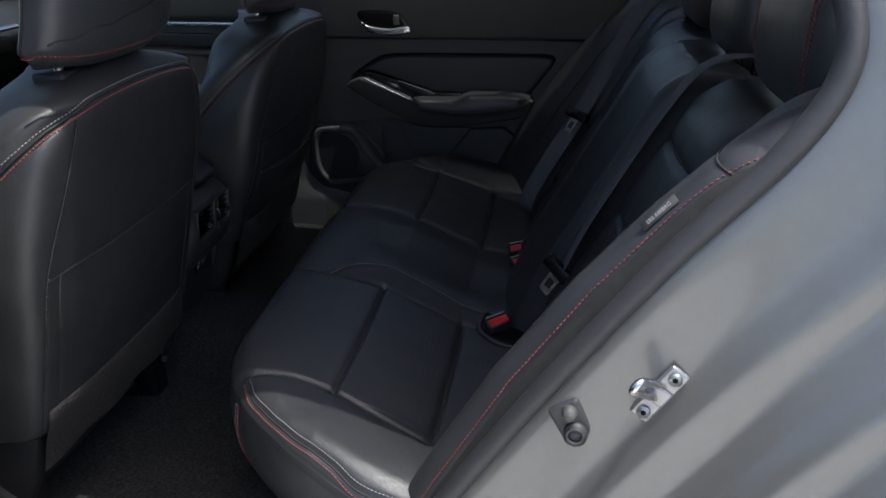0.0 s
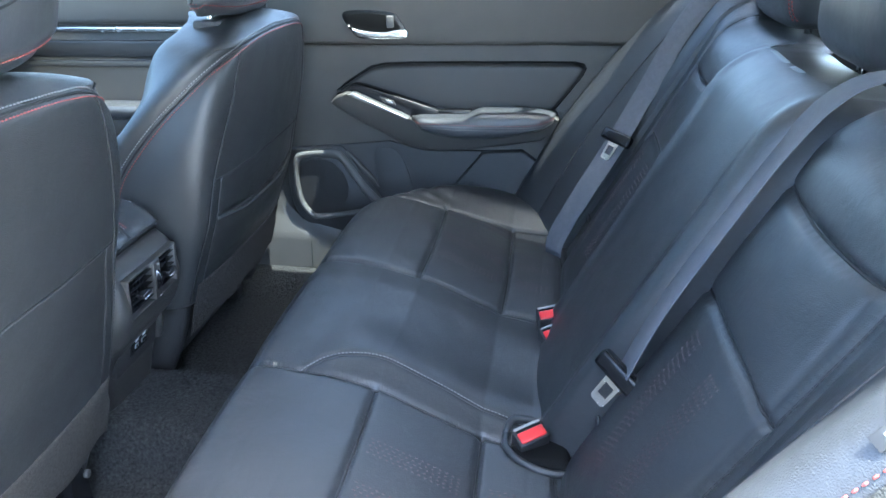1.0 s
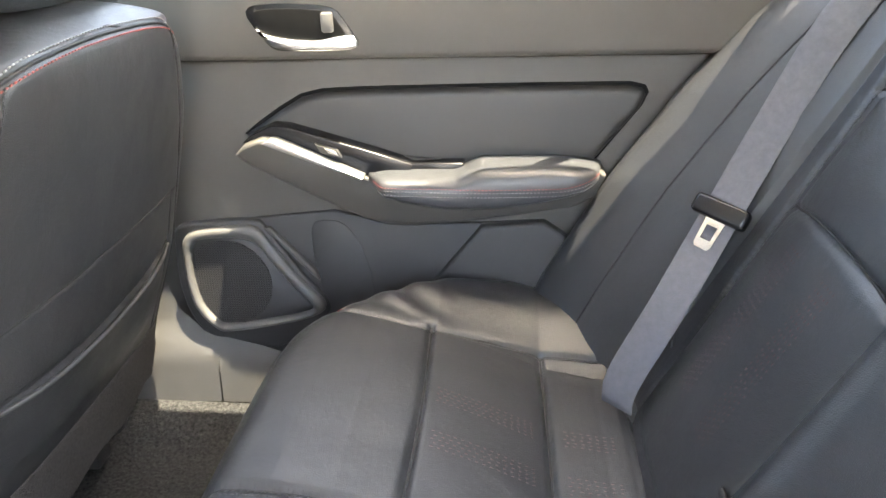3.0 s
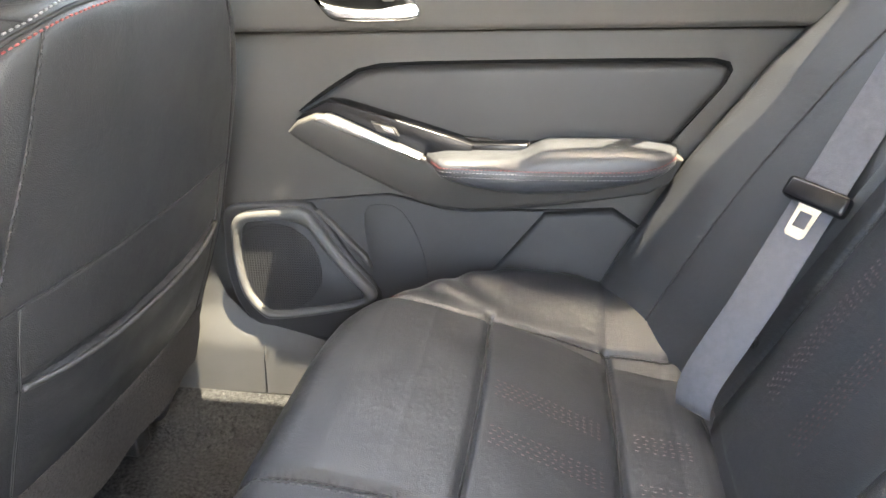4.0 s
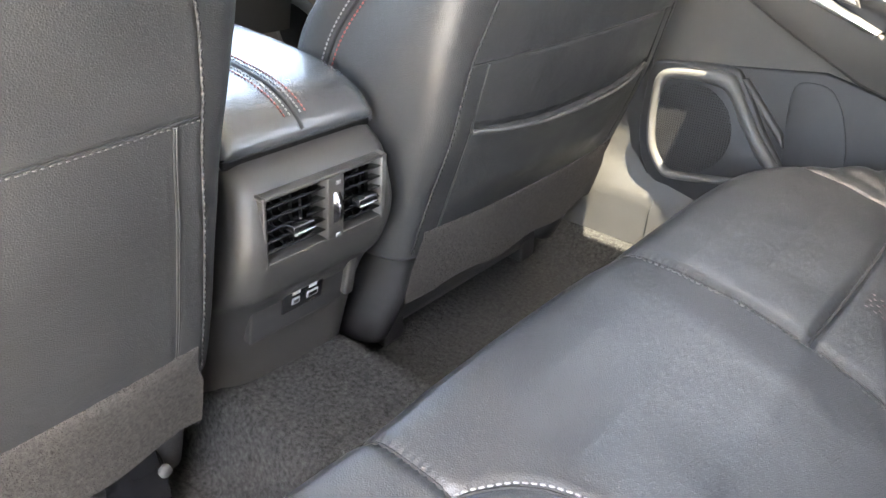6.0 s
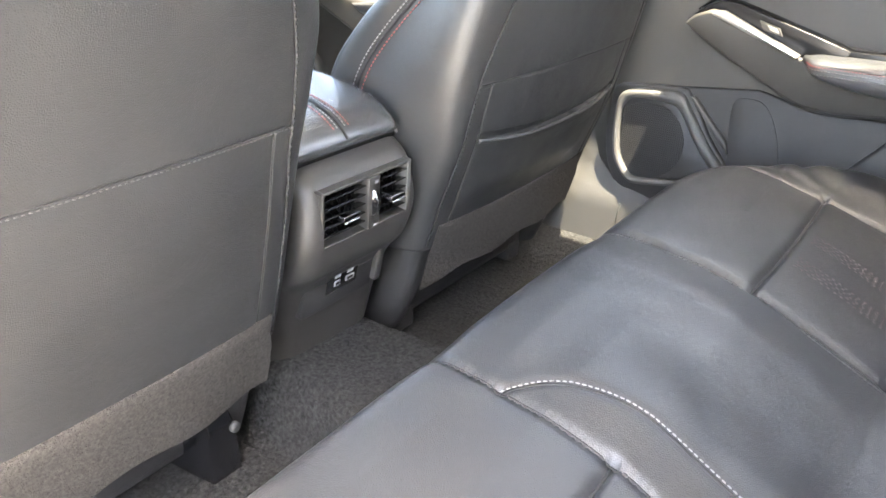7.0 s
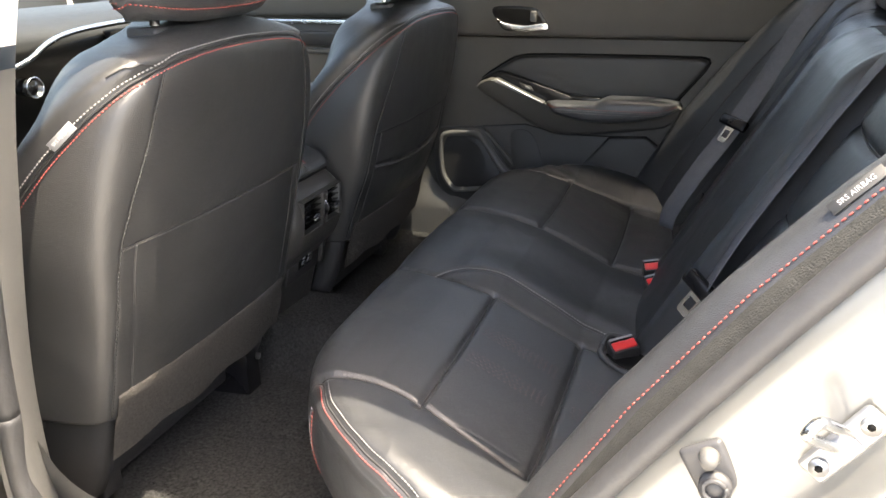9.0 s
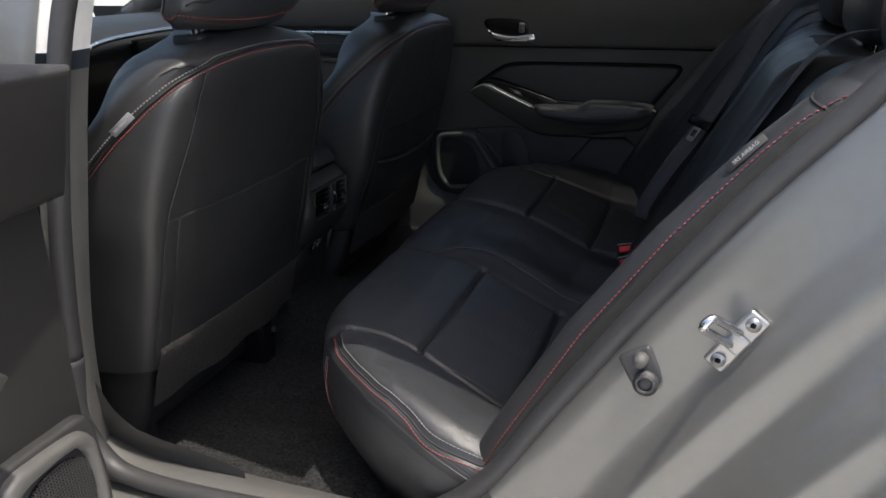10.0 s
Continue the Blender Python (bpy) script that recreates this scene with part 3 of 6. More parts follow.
# front and outer faces under the rim
skirt = []
for i, p in enumerate(rim):
    t = rim[min(i + 1, len(rim) - 1)] - rim[max(i - 1, 0)]
    nrm = Vector((-t.y, t.x)).normalized()
    if nrm.dot(p - Vector((0.1, 0))) < 0:
        nrm.negate()
    z0 = grid[i][0].z
    row = []
    for k in range(15):
        u = k / 14
        bulge = 0.010 * math.sin(math.pi * min(1, u * 1.3)) - 0.05 * u ** 2
        q = p + nrm * bulge
        row.append(Vector((q.x, q.y, z0 + (0.355 - z0) * u)))
    skirt.append(row)
part("front_face", sheet(skirt), LEATHER, bench)
for s in (-1, 1):
    k = min(range(len(rim)), key=lambda i: (rim[i] - Vector((-0.118, s * 0.542))).length)
    for off, m_ in ((-2, THREAD_WHITE), (2, THREAD_RED)):
        line = [skirt[k + s * off][i] + Vector((-0.0012, s * 0.0012, 0)) for i in range(0, 11)]
        part("stitching", stitches(line, 0.0058, 0.68, 0.0008), m_, bench)
    part("seam", tube([skirt[k][i] + Vector((-0.0004, s * 0.0004, 0)) for i in range(0, 12)], 0.0014, 6), THREAD_BLACK, bench)
for line, width, depth in SEAMS:
    part("seam", tube(on_cushion(line, 0.0008), 0.0015, 8), THREAD_BLACK, bench)
for s in (-1, 1):
    edge = RIM_SEAM[s][18:100]
    part("seam", tube(on_cushion([p for p in RIM_SEAM[s] if p[0] > -0.118], 0.0004), 0.0013, 6), THREAD_BLACK, bench)
    for off, m_ in ((-0.0050, THREAD_WHITE), (0.0055, THREAD_RED)):
        t = np.gradient(edge, axis=0)
        t /= np.linalg.norm(t, axis=1)[:, None]
        nrm = np.stack([-t[:, 1], t[:, 0]], 1) * s
        part("stitching", stitches(on_cushion(edge + nrm * off, 0.0010), 0.0054, 0.72, 0.0008), m_, bench, "red stitching" if m_ is THREAD_RED else "pale stitching")
part("stitching", stitches(on_cushion(STITCH_LINE + np.array((0.0, 0.003)), 0.0008), 0.0054, 0.74, 0.0009), THREAD_WHITE, bench, "pale stitching")
part("seam", tube(on_cushion(STITCH_LINE, 0.0004), 0.0012, 6), THREAD_BLACK, bench)
line = [(x, 0.1635) for x in np.linspace(-0.16, 0.24, 80)]
part("stitching", stitches(on_cushion(line, 0.0006), 0.0060, r=0.0007), TRIM_GREY, bench)
# bands of fine red running stitches across the seat panels
for s in (-1, 1):
    for mid_y in (0.285, 0.365):
        for k in range(-2, 3):
            yy = s * (mid_y + 0.0065 * k + 0.004)
            for xa, xb in ((0.040, 0.156), (0.190, 0.255)):
                run = [(x, yy + s * 0.10 * (x - 0.04) * 0.25) for x in np.linspace(xa + 0.003 * (k % 2), xb, 40)]
                part("running_stitch", stitches(on_cushion(run, 0.0001), 0.0085, 0.42, 0.00042), THREAD_DARK, bench)


# backrest: a leaning face with a padded middle and two outer bolsters
def back_x(z):
    return 0.33 + (z - 0.56) * 0.54


BOLSTER = [(0.0, 0.0), (0.47, 0.0), (0.49, 0.02), (0.52, 0.12), (0.545, 0.27), (0.57, 0.42), (0.60, 0.58), (0.63, 0.79), (0.655, 0.96), (0.67, 1.0), (0.683, 0.96), (0.695, 0.86), (0.705, 0.70), (0.712, 0.40)]
bol = np.array([(p.x, p.y) for p in spline(BOLSTER, 200)])
AMOUNT = [(0.47, 0.155), (0.58, 0.160), (0.74, 0.155), (0.86, 0.135), (0.95, 0.108), (1.0, 0.085), (1.07, 0.050)]
BACK_SEAMS = []
for s in (-1, 1):
    BACK_SEAMS += [
        (seam_path((s * 0.205, 0.900), (s * 0.33, 0.896), (s * 0.470, 0.900)), 0.0085, 0.008),
        (seam_path((s * 0.200, 0.768), (s * 0.29, 0.780), (s * 0.39, 0.780), (s * 0.465, 0.768)), 0.0085, 0.008),
        (seam_path((s * 0.455, 0.50), (s * 0.462, 0.66), (s * 0.468, 0.80), (s * 0.472, 0.900), (s * 0.465, 0.99)), 0.0085, 0.008),
        (seam_path((s * 0.600, 0.50), (s * 0.602, 0.60), (s * 0.602, 0.80), (s * 0.590, 0.96), (s * 0.56, 1.03)), 0.005, 0.004),
        (seam_path((s * 0.197, 0.48), (s * 0.197, 0.75), (s * 0.195, 0.97)), 0.011, 0.013),
    ]
BACK_SEAMS.append((seam_path((-0.705, 0.990), (-0.66, 1.002), (-0.58, 1.000)), 0.005, 0.004))


def back_points(points, fine=True):
    """The backrest's face at points (y, z)."""
    y, z = points[:, 0], points[:, 1]
    a = np.abs(y)
    p = np.interp(a, bol[:, 0], bol[:, 1]) * np.interp(z, [r[0] for r in AMOUNT], [r[1] for r in AMOUNT])
    mid = 1 - eases(0.160, 0.194, a)
    p = p + mid * (0.052 - 0.010 * (a / 0.16) ** 2)
    p = p + 0.008 * np.exp(-((a - 0.146) / 0.015) ** 2)
    u = np.clip((a - 0.20) / 0.25, 0, 1)
    p = p + 0.012 * (4 * u * (1 - u)) ** 0.5
    for z0, z1 in ((0.50, 0.775), (0.778, 0.897), (0.903, 1.02)):
        v = np.clip((z - z0) / (z1 - z0), 0, 1)
        p = p + 0.007 * (4 * v * (1 - v)) ** 0.5 * (4 * u * (1 - u)) ** 0.5
    top = 0.985 + 0.078 * eases(0.44, 0.60, a) - 0.05 * eases(0.655, 0.712, a)
    rise = np.clip((z - top + 0.05) / 0.05, 0, 1)
    lean = 0.05 * (1 - np.sqrt(np.maximum(0, 1 - rise * rise)))
    if fine:
        for line, width, depth in BACK_SEAMS:
            d = nearest(points, line)
            p = p - depth * (0.16 * np.exp(-((d / width) ** 2) * 1.6) + 0.50 * np.exp(-((d / 0.0042) ** 2)))
        p = p + 0.0012 * ripple(points, 15, 11, 1.1) + 0.0005 * ripple(points, 43, 37, 0.2)
    zz = np.minimum(z, top)
    return np.stack([back_x(zz) - p + lean, y, zz], 1)


def on_back(line, lift=0.0, fine=True):
    q = back_points(np.array([(p[0], p[1]) for p in line], float), fine)
    return [Vector(v) + Vector((-0.88, 0, 0.48)) * lift for v in q]


def back_name(i, j):
    y, z = (ys[i] + ys[i + 1]) / 2, (zs[j] + zs[j + 1]) / 2
    a = abs(y)
    if a < 0.197:
        return "middle_backrest", None
    if a > float(np.interp(z, [0.50, 0.66, 0.80, 0.90, 1.02], [0.455, 0.462, 0.468, 0.472, 0.465])):
        return "back_bolster", y > 0
    return ("lower_back_panel" if z < 0.775 else "upper_back_panel" if z < 0.899 else "shoulder_panel"), y > 0


ys = list(np.linspace(-0.714, 0.714, 470))
zs = list(np.linspace(0.47, 1.07, 280))
bp = back_points(np.array([(y, z) for y in ys for z in zs]))
pts = [[Vector(bp[i * len(zs) + j]) for j in range(len(zs))] for i in range(len(ys))]
split(pts, back_name, LEATHER, bench)
part("back_cover", sheet([[pts[i][-1] + Vector((0, 0, -0.001)), pts[i][-1] + Vector((0.07, 0, -0.005)), pts[i][-1] + Vector((0.10, 0, -0.06)), Vector((0.64, ys[i], 0.5))] for i in range(0, 470, 6)], flip=True), LEATHER, bench)
for line, width, depth in BACK_SEAMS:
    part("seam", tube(on_back(line, 0.0008), 0.0015, 8), THREAD_BLACK, bench)
# bands of fine running stitches up the lower back panels
for s in (-1, 1):
    for mid_y in (0.29, 0.375):
        for k in range(-2, 3):
            yy = s * (mid_y + 0.0065 * k)
            run = [(yy, z) for z in np.linspace(0.575 + 0.004 * (k % 2), 0.755, 40)]
            part("running_stitch", stitches(on_back(run, 0.0001), 0.0085, 0.42, 0.00042), THREAD_DARK, bench)
# red stitching along the outer bolsters, with the pebbled strip behind it
for s in (-1, 1):
    zz = np.linspace(0.525, 1.045, 110)
    line = [p + Vector((-0.0008, s * 0.0010, 0)) for p in on_back([(s * 0.694, z) for z in zz], 0, False)]
    strip = []
    for q in on_back([(s * 0.699, z) for z in zz], 0, False):
        strip.append([q + Vector(v) for v in ((-0.003, s * 0.0005, 0.001), (-0.001, s * 0.005, 0), (0.004, s * 0.012, -0.002), (0.020, s * 0.020, -0.008), (0.042, s * 0.023, -0.014), (0.075, s * 0.020, -0.02))])
    part("stitching", stitches(line, 0.0062, 0.60, 0.0009), THREAD_RED, bench, "red stitching")
    part("side_strip", sheet(strip, flip=s > 0), PEBBLE, bench, "pebbled black vinyl side strip")
a, b = on_back([(-0.688, 0.928), (-0.688, 0.962)], 0, False)
d = (b - a).normalized()
nrm = Vector((-0.60, -0.75, 0.30))
nrm = (nrm - d * nrm.dot(d)).normalized()
side = nrm.cross(d).normalized()
m = Matrix.Translation((a + b) / 2 + nrm * 0.0022 + side * 0.004) @ Matrix((d, side, nrm)).transposed().to_4x4()
tag = part("airbag_label", box(-0.0225, 0.0225, -0.0048, 0.0048, -0.0006, 0.0006, 0.0004, 1, m), LABEL_DARK, bench, "grey woven airbag label")
writing("SRS AIRBAG", 0.0058, m @ Matrix.Translation((0, 0, 0.0009)), LABEL_INK, tag)
# covers of the child seat anchors low on the backrest
for y in (0.211, 0.490, -0.490, -0.211):
    p = on_back([(y, 0.570)], 0.002, False)[0]
    bm = bmesh.new()
    bmesh.ops.create_uvsphere(bm, u_segments=14, v_segments=8, radius=0.009)
    bmesh.ops.scale(bm, vec=(0.4, 1, 1), verts=bm.verts)
    bmesh.ops.translate(bm, vec=p, verts=bm.verts)
    for f in bm.faces:
        f.smooth = True
    part("anchor_button", bm, TRIM_LOW, bench, "black plastic anchor cover")


def superbox(cx, cy, cz, a, b, c, n=3.2, m=None, rings=20, sides=36):
    """A cushion-like rounded block of half sizes a, b, c."""
    rows = []
    for i in range(rings + 1):
        v = -math.pi / 2 + math.pi * i / rings
        row = []
        for k in range(sides):
            u = 2 * math.pi * k / sides
            sp = lambda w: math.copysign(abs(w) ** (2 / n), w)
            row.append(Vector((a * sp(math.cos(v)) * sp(math.cos(u)), b * sp(math.cos(v)) * sp(math.sin(u)), c * sp(math.sin(v)))))
        rows.append(row)
    me = loft(rows, cap=False)
    if m:
        me.transform(m)
    me.transform(Matrix.Translation((cx, cy, cz)))
    return me


# rear headrests
for y in (-0.37, 0.0, 0.37):
    h = thing("rear_headrest", "black leather rear headrest with red stitching", "headrest", (0.64, y, 0.98), group="rear headrests")
    small = 0.0 if y else 0.02
    part("pad", superbox(0.655, y, 1.080 - small, 0.060, 0.160 - small, 0.092 - small, 3.6), LEATHER_SOFT, h)
    for s in (-1, 1):
        part("post", tube([(0.655, y + s * 0.06, 0.95), (0.655, y + s * 0.06, 1.05)], 0.006, 10), SATIN, h)
        for off in (0.118, 0.126):
            line = [Vector((0.655 - 0.061 * (max(0, 1 - abs((z - 1.080) / 0.092) ** 3.6 - abs(off / 0.16) ** 3.6)) ** (1 / 3.6), y + s * off, z)) for z in np.linspace(1.008, 1.152, 40)]
            if y:
                part("stitching", stitches(line, 0.006), THREAD_RED, h, "red stitching")


# ---- front seats ----
HALF = [(0.44, 0.246), (0.60, 0.262), (0.70, 0.272), (0.76, 0.279), (0.82, 0.279), (0.87, 0.270), (0.92, 0.254), (0.95, 0.238), (0.975, 0.212), (0.99, 0.188), (1.005, 0.160),
        (1.02, 0.120), (1.030, 0.080), (1.034, 0.03)]
half_c = spline([(a, b) for a, b in HALF], 120)
REAR = [(0.42, -0.430), (0.51, -0.396), (0.60, -0.367), (0.67, -0.344), (0.77, -0.322), (0.90, -0.291), (0.95, -0.281), (0.975, -0.279), (0.990, -0.283), (1.005, -0.292), (1.02, -0.306), (1.030, -0.322), (1.034, -0.335)]
FRONT_SEAM = [(0.44, 0.222), (0.60, 0.224), (0.70, 0.222), (0.763, 0.219), (0.82, 0.208), (0.87, 0.194), (0.92, 0.180), (0.960, 0.166), (0.975, 0.152), (0.983, 0.120), (0.988, 0.080), (0.992, 0.004), (1.04, 0.003)]
EDGE_OFF = [(0.44, 0.262), (0.60, 0.262), (0.70, 0.262), (0.76, 0.261), (0.82, 0.256), (0.87, 0.246), (0.92, 0.224), (0.95, 0.196), (0.975, 0.153), (0.983, 0.121), (0.988, 0.081), (0.992, 0.005), (1.04, 0.004)]
EDGE_X = [(0.44, 0.145), (0.60, 0.165), (0.76, 0.160), (0.82, 0.130), (0.87, 0.098), (0.92, 0.055), (0.95, 0.026), (0.975, 0.003), (0.99, 0.0004), (1.04, 0.0004)]


CORNER = [(0.44, 0.012), (0.60, 0.020), (0.70, 0.028), (0.78, 0.042), (0.85, 0.058), (0.92, 0.060), (0.95, 0.046), (0.966, 0.022), (0.975, 0.0), (1.04, 0.0)]


def seat_half(z):
    return float(np.interp(z, [p.x for p in half_c], [p.y for p in half_c]))


def seat_shift(z, seat_at):
    """Sets a point height of the common backrest to one seat's own setting: its rise and reach."""
    rise, reach = seat_at
    low = z if z < 0.975 else 0.975 + (z - 0.975) * 0.6
    return low + rise * ease(0.50, 0.75, z), reach * ease(0.52, 0.70, z), 0.016 * ease(0.70, 0.88, z)


def rear_face(z, off):
    """The flat rear panel of the backrest between its upright seams."""
    return lerp(REAR, z) - 0.010 * (abs(off) / 0.2) ** 3.0


def seat_surface(cy, z, off, lift=0.0, seat_at=(0, 0)):
    up, dx, dy = seat_shift(z, seat_at)
    return Vector((rear_face(z, off) + dx + 0.97 * lift, cy + dy + off, up - 0.23 * lift))


def seam_edge(cy, s, z, lift=0.0, seat_at=(0, 0), turn=0.0):
    """The double seam at the front edge of the side facet; turn moves off it, towards the rear when positive."""
    up, dx, dy = seat_shift(z, seat_at)
    v, a = lerp(FRONT_SEAM, z), lerp(EDGE_OFF, z)
    xv, xa = rear_face(z, v), rear_face(z, v) - lerp(EDGE_X, z)
    k = lerp(CORNER, z)
    if turn < 0:
        d = Vector((0.016, -(max(seat_half(z) + 0.004, a + 0.012) - a) * 0.8))
    elif k > 0.012:
        d = Vector((xv - 0.3 * k - xa, v + k - a))
    else:
        d = Vector((xv - xa, v - a))
    d = d.normalized() if d.length > 0.01 else Vector((0.4, -0.9))
    n = Vector((-d.y, d.x))
    if n.x + n.y < 0:
        n = -n
    return Vector((xa + dx, cy + dy + s * a, up)) + Vector((d.x * turn + n.x * lift, s * (d.y * turn + n.y * lift), 0.0))


ARCH_Z = list(np.linspace(0.62, 0.94, 60)) + list(np.linspace(0.943, 0.972, 14)) + [0.975, 0.979, 0.983, 0.9855, 0.988, 0.990, 0.9915]


def arch(cy, seat_at, lift=0.0006, turn=0.0, drop=0.0):
    """The line of the double seam over the shoulders of a front seat."""
    def at(s, z):
        p = seam_edge(cy, s, z, lift, seat_at, turn * (1 - ease(0.94, 0.975, z)))
        w = ease(0.93, 0.97, z)
        off = lerp(EDGE_OFF, z)
        slide = rear_face(z - drop * 1.3, off) - rear_face(z, off)
        swell = ease(0.88, 0.93, z) * (1 - ease(0.974, 0.986, z))
        return p + Vector((slide * w + 0.0015 * w + 0.0030 * swell, s * 0.0020 * swell, 0.0015 * swell - drop * w))

    pts = [at(-1, z) for z in ARCH_Z] + [at(1, z) for z in ARCH_Z[::-1]]
    return spline(pts[::2], 240)


def front_seat(cy, out, pocket, seat_at):
    """cy: its middle line; out: the side of its door (-1 near, 1 far)."""
    seat = thing("front_seat", ("black leather front seat with a seat-back pocket and red stitching" if pocket else
                                "black leather front seat, plain back, red and pale stitching"), "car seat", (-0.62, cy, 0.32), group="front seats")
    # backrest as rings from the base to the top: a flat rear panel, two side facets, rounded front bolsters
    rings = []
    seat_z = sorted(list(np.linspace(0.505, 0.972, 110)) + list(np.linspace(0.975, 1.034, 32)) + list(np.linspace(0.7470, 0.7560, 12)) + (list(np.linspace(0.646, 0.686, 22)) if pocket else []))
    near_edge = 1 - (1 - np.linspace(0, 1, 40)) ** 1.6
    for z in seat_z:
        up, dx, dy = seat_shift(z, seat_at)
        v, a, h = lerp(FRONT_SEAM, z), lerp(EDGE_OFF, z), seat_half(z) + 0.004
        h = max(h, a + 0.012)
        xa = rear_face(z, v) - lerp(EDGE_X, z)
        front = min(lerp(REAR, z) - 0.180, xa - 0.07 * (1 - ease(0.95, 1.034, z))) + 0.06 * ease(0.95, 1.034, z)
        thin = 1 - 0.55 * ease(0.95, 1.034, z)
        halves = []
        for s in (-1, 1):
            half = [Vector((rear_face(z, u * v), s * u * v)) for u in near_edge]
            xv = half[-1].x
            k = lerp(CORNER, z)
            side = spline([(xv, s * v), (xv - 0.3 * k, s * (v + k)), (xa, s * a)], 120) if k > 0.012 else [Vector((xv, s * v)).lerp(Vector((xa, s * a)), u / 119) for u in range(120)]
            half += [Vector(side[int(round(119 * (u / 30) ** 1.6))][:2]) for u in range(1, 31)]
            # from the seam round the front bolster to the middle of the front
            rest = spline([(xa, s * a), (xa - 0.016 * thin, s * (a + (h - a) * 0.8)), (xa - 0.034 * thin, s * h), (xa - 0.060 * thin, s * (h - 0.012)), (front + 0.02 * thin, s * (h - 0.05)), (front, s * h * 0.62), (front + 0.012, 0.0)], 26)
            half += [Vector((p.x, p.y)) for p in rest[1:]]
            halves.append(half)
        ring = halves[1] + halves[0][::-1][1:-1]
        rings.append([(p.x + dx, cy + dy + p.y, up) for p in ring])
    # padding rounds every corner of the cover
    g = np.array(rings)
    for i in range(len(g)):
        ds = np.linalg.norm(np.roll(g[i], -1, 0) - g[i], axis=1)
        run = np.concatenate([[0], np.cumsum(ds)[:-1]])
        gap = np.abs(run[:, None] - run[None, :])
        gap = np.minimum(gap, ds.sum() - gap)
        w = np.exp(-(gap / 0.024) ** 2 / 2) * ((ds + np.roll(ds, 1)) / 2)[None, :]
        g[i] = w @ g[i] / w.sum(1)[:, None]
    rise = np.concatenate([[0], np.cumsum(np.linalg.norm(np.diff(g, axis=0), axis=2).mean(1))])
    w = np.exp(-((rise[:, None] - rise[None, :]) / 0.018) ** 2 / 2) * np.gradient(rise)[None, :]
    w /= w.sum(1)[:, None]
    keep = (eases(0.515, 0.56, np.array(seat_z)) * (1 - eases(1.0, 1.034, np.array(seat_z))))[:, None, None]
    g = g * (1 - keep) + np.einsum("ij,jkc->ikc", w, g) * keep
    nrm = np.cross(np.roll(g, -1, 1) - np.roll(g, 1, 1), np.gradient(g, axis=0))
    nrm /= np.maximum(np.linalg.norm(nrm, axis=2), 1e-9)[:, :, None]
    if nrm[40, 0, 0] < 0:
        nrm = -nrm
    n_ring = g.shape[1]
    flat_g = g.reshape(-1, 3)
    quads = [(i * n_ring + k, i * n_ring + (k + 1) % n_ring, (i + 1) * n_ring + (k + 1) % n_ring, (i + 1) * n_ring + k) for i in range(len(g) - 1) for k in range(n_ring)]
    tree = BVHTree.FromPolygons([Vector(q) for q in flat_g], quads)

    def laid(line, lift=0.0, shift=0.0):
        """A line laid on the padded cover, moved sideways on it and lifted off it."""
        on = [tree.find_nearest(Vector(q))[:2] for q in line]
        on = [(q, n if n.x * 0.6 + n.z > -0.5 or n.x > 0 else -n) for q, n in on]
        if shift:
            moved = []
            for i, (q, n) in enumerate(on):
                t = (on[min(i + 1, len(on) - 1)][0] - on[max(i - 1, 0)][0]).normalized()
                moved.append(tuple(q + t.cross(n).normalized() * shift))
            moved = np.array(moved)
            for _ in range(10):
                moved[1:-1] = (moved[:-2] + moved[1:-1] * 2 + moved[2:]) / 4
            on = [tree.find_nearest(Vector(q))[:2] for q in moved]
        return [q + (n if n.dot(q - Vector((-0.45, cy, 0.75))) > 0 else -n) * lift for q, n in on]

    uprights = [[seat_surface(cy, z, s * lerp(FRONT_SEAM, z), 0, seat_at) for z in np.linspace(0.512, 0.965, 100)] for s in (-1, 1)]
    straps = [[seat_surface(cy, z, s * (lerp(FRONT_SEAM, z) - 0.024 - 0.006 * ease(0.75, 0.52, z)), 0, seat_at) for z in np.linspace(0.512, 0.7500, 60)] for s in (-1, 1)]
    level = [seat_surface(cy, 0.7515, o, 0, seat_at) for o in np.linspace(-0.218, 0.218, 90)]
    over = arch(cy, seat_at, 0.0)
    arr = np.array([tuple(q) for q in over])
    for _ in range(60):
        arr[1:-1] = (arr[:-2] + arr[1:-1] * 2 + arr[2:]) / 4
    over = [Vector(q) for q in arr]
    deep = np.zeros(len(flat_g))
    for line, width, depth in [(uprights[0], 0.0028, 0.0013), (uprights[1], 0.0028, 0.0013), (straps[0], 0.0026, 0.0012), (straps[1], 0.0026, 0.0012), (level, 0.0024, 0.0015), (over, 0.0045, 0.0022)]:
        pts_ = np.array([tuple(q) for q in laid(line)])
        for a0 in range(0, len(flat_g), 4000):
            d = np.sqrt(((flat_g[a0:a0 + 4000, None, :] - pts_[None, :, :]) ** 2).sum(2).min(1))
            deep[a0:a0 + 4000] += depth * np.exp(-(d / width) ** 2)
    deep = deep.reshape(g.shape[:2])
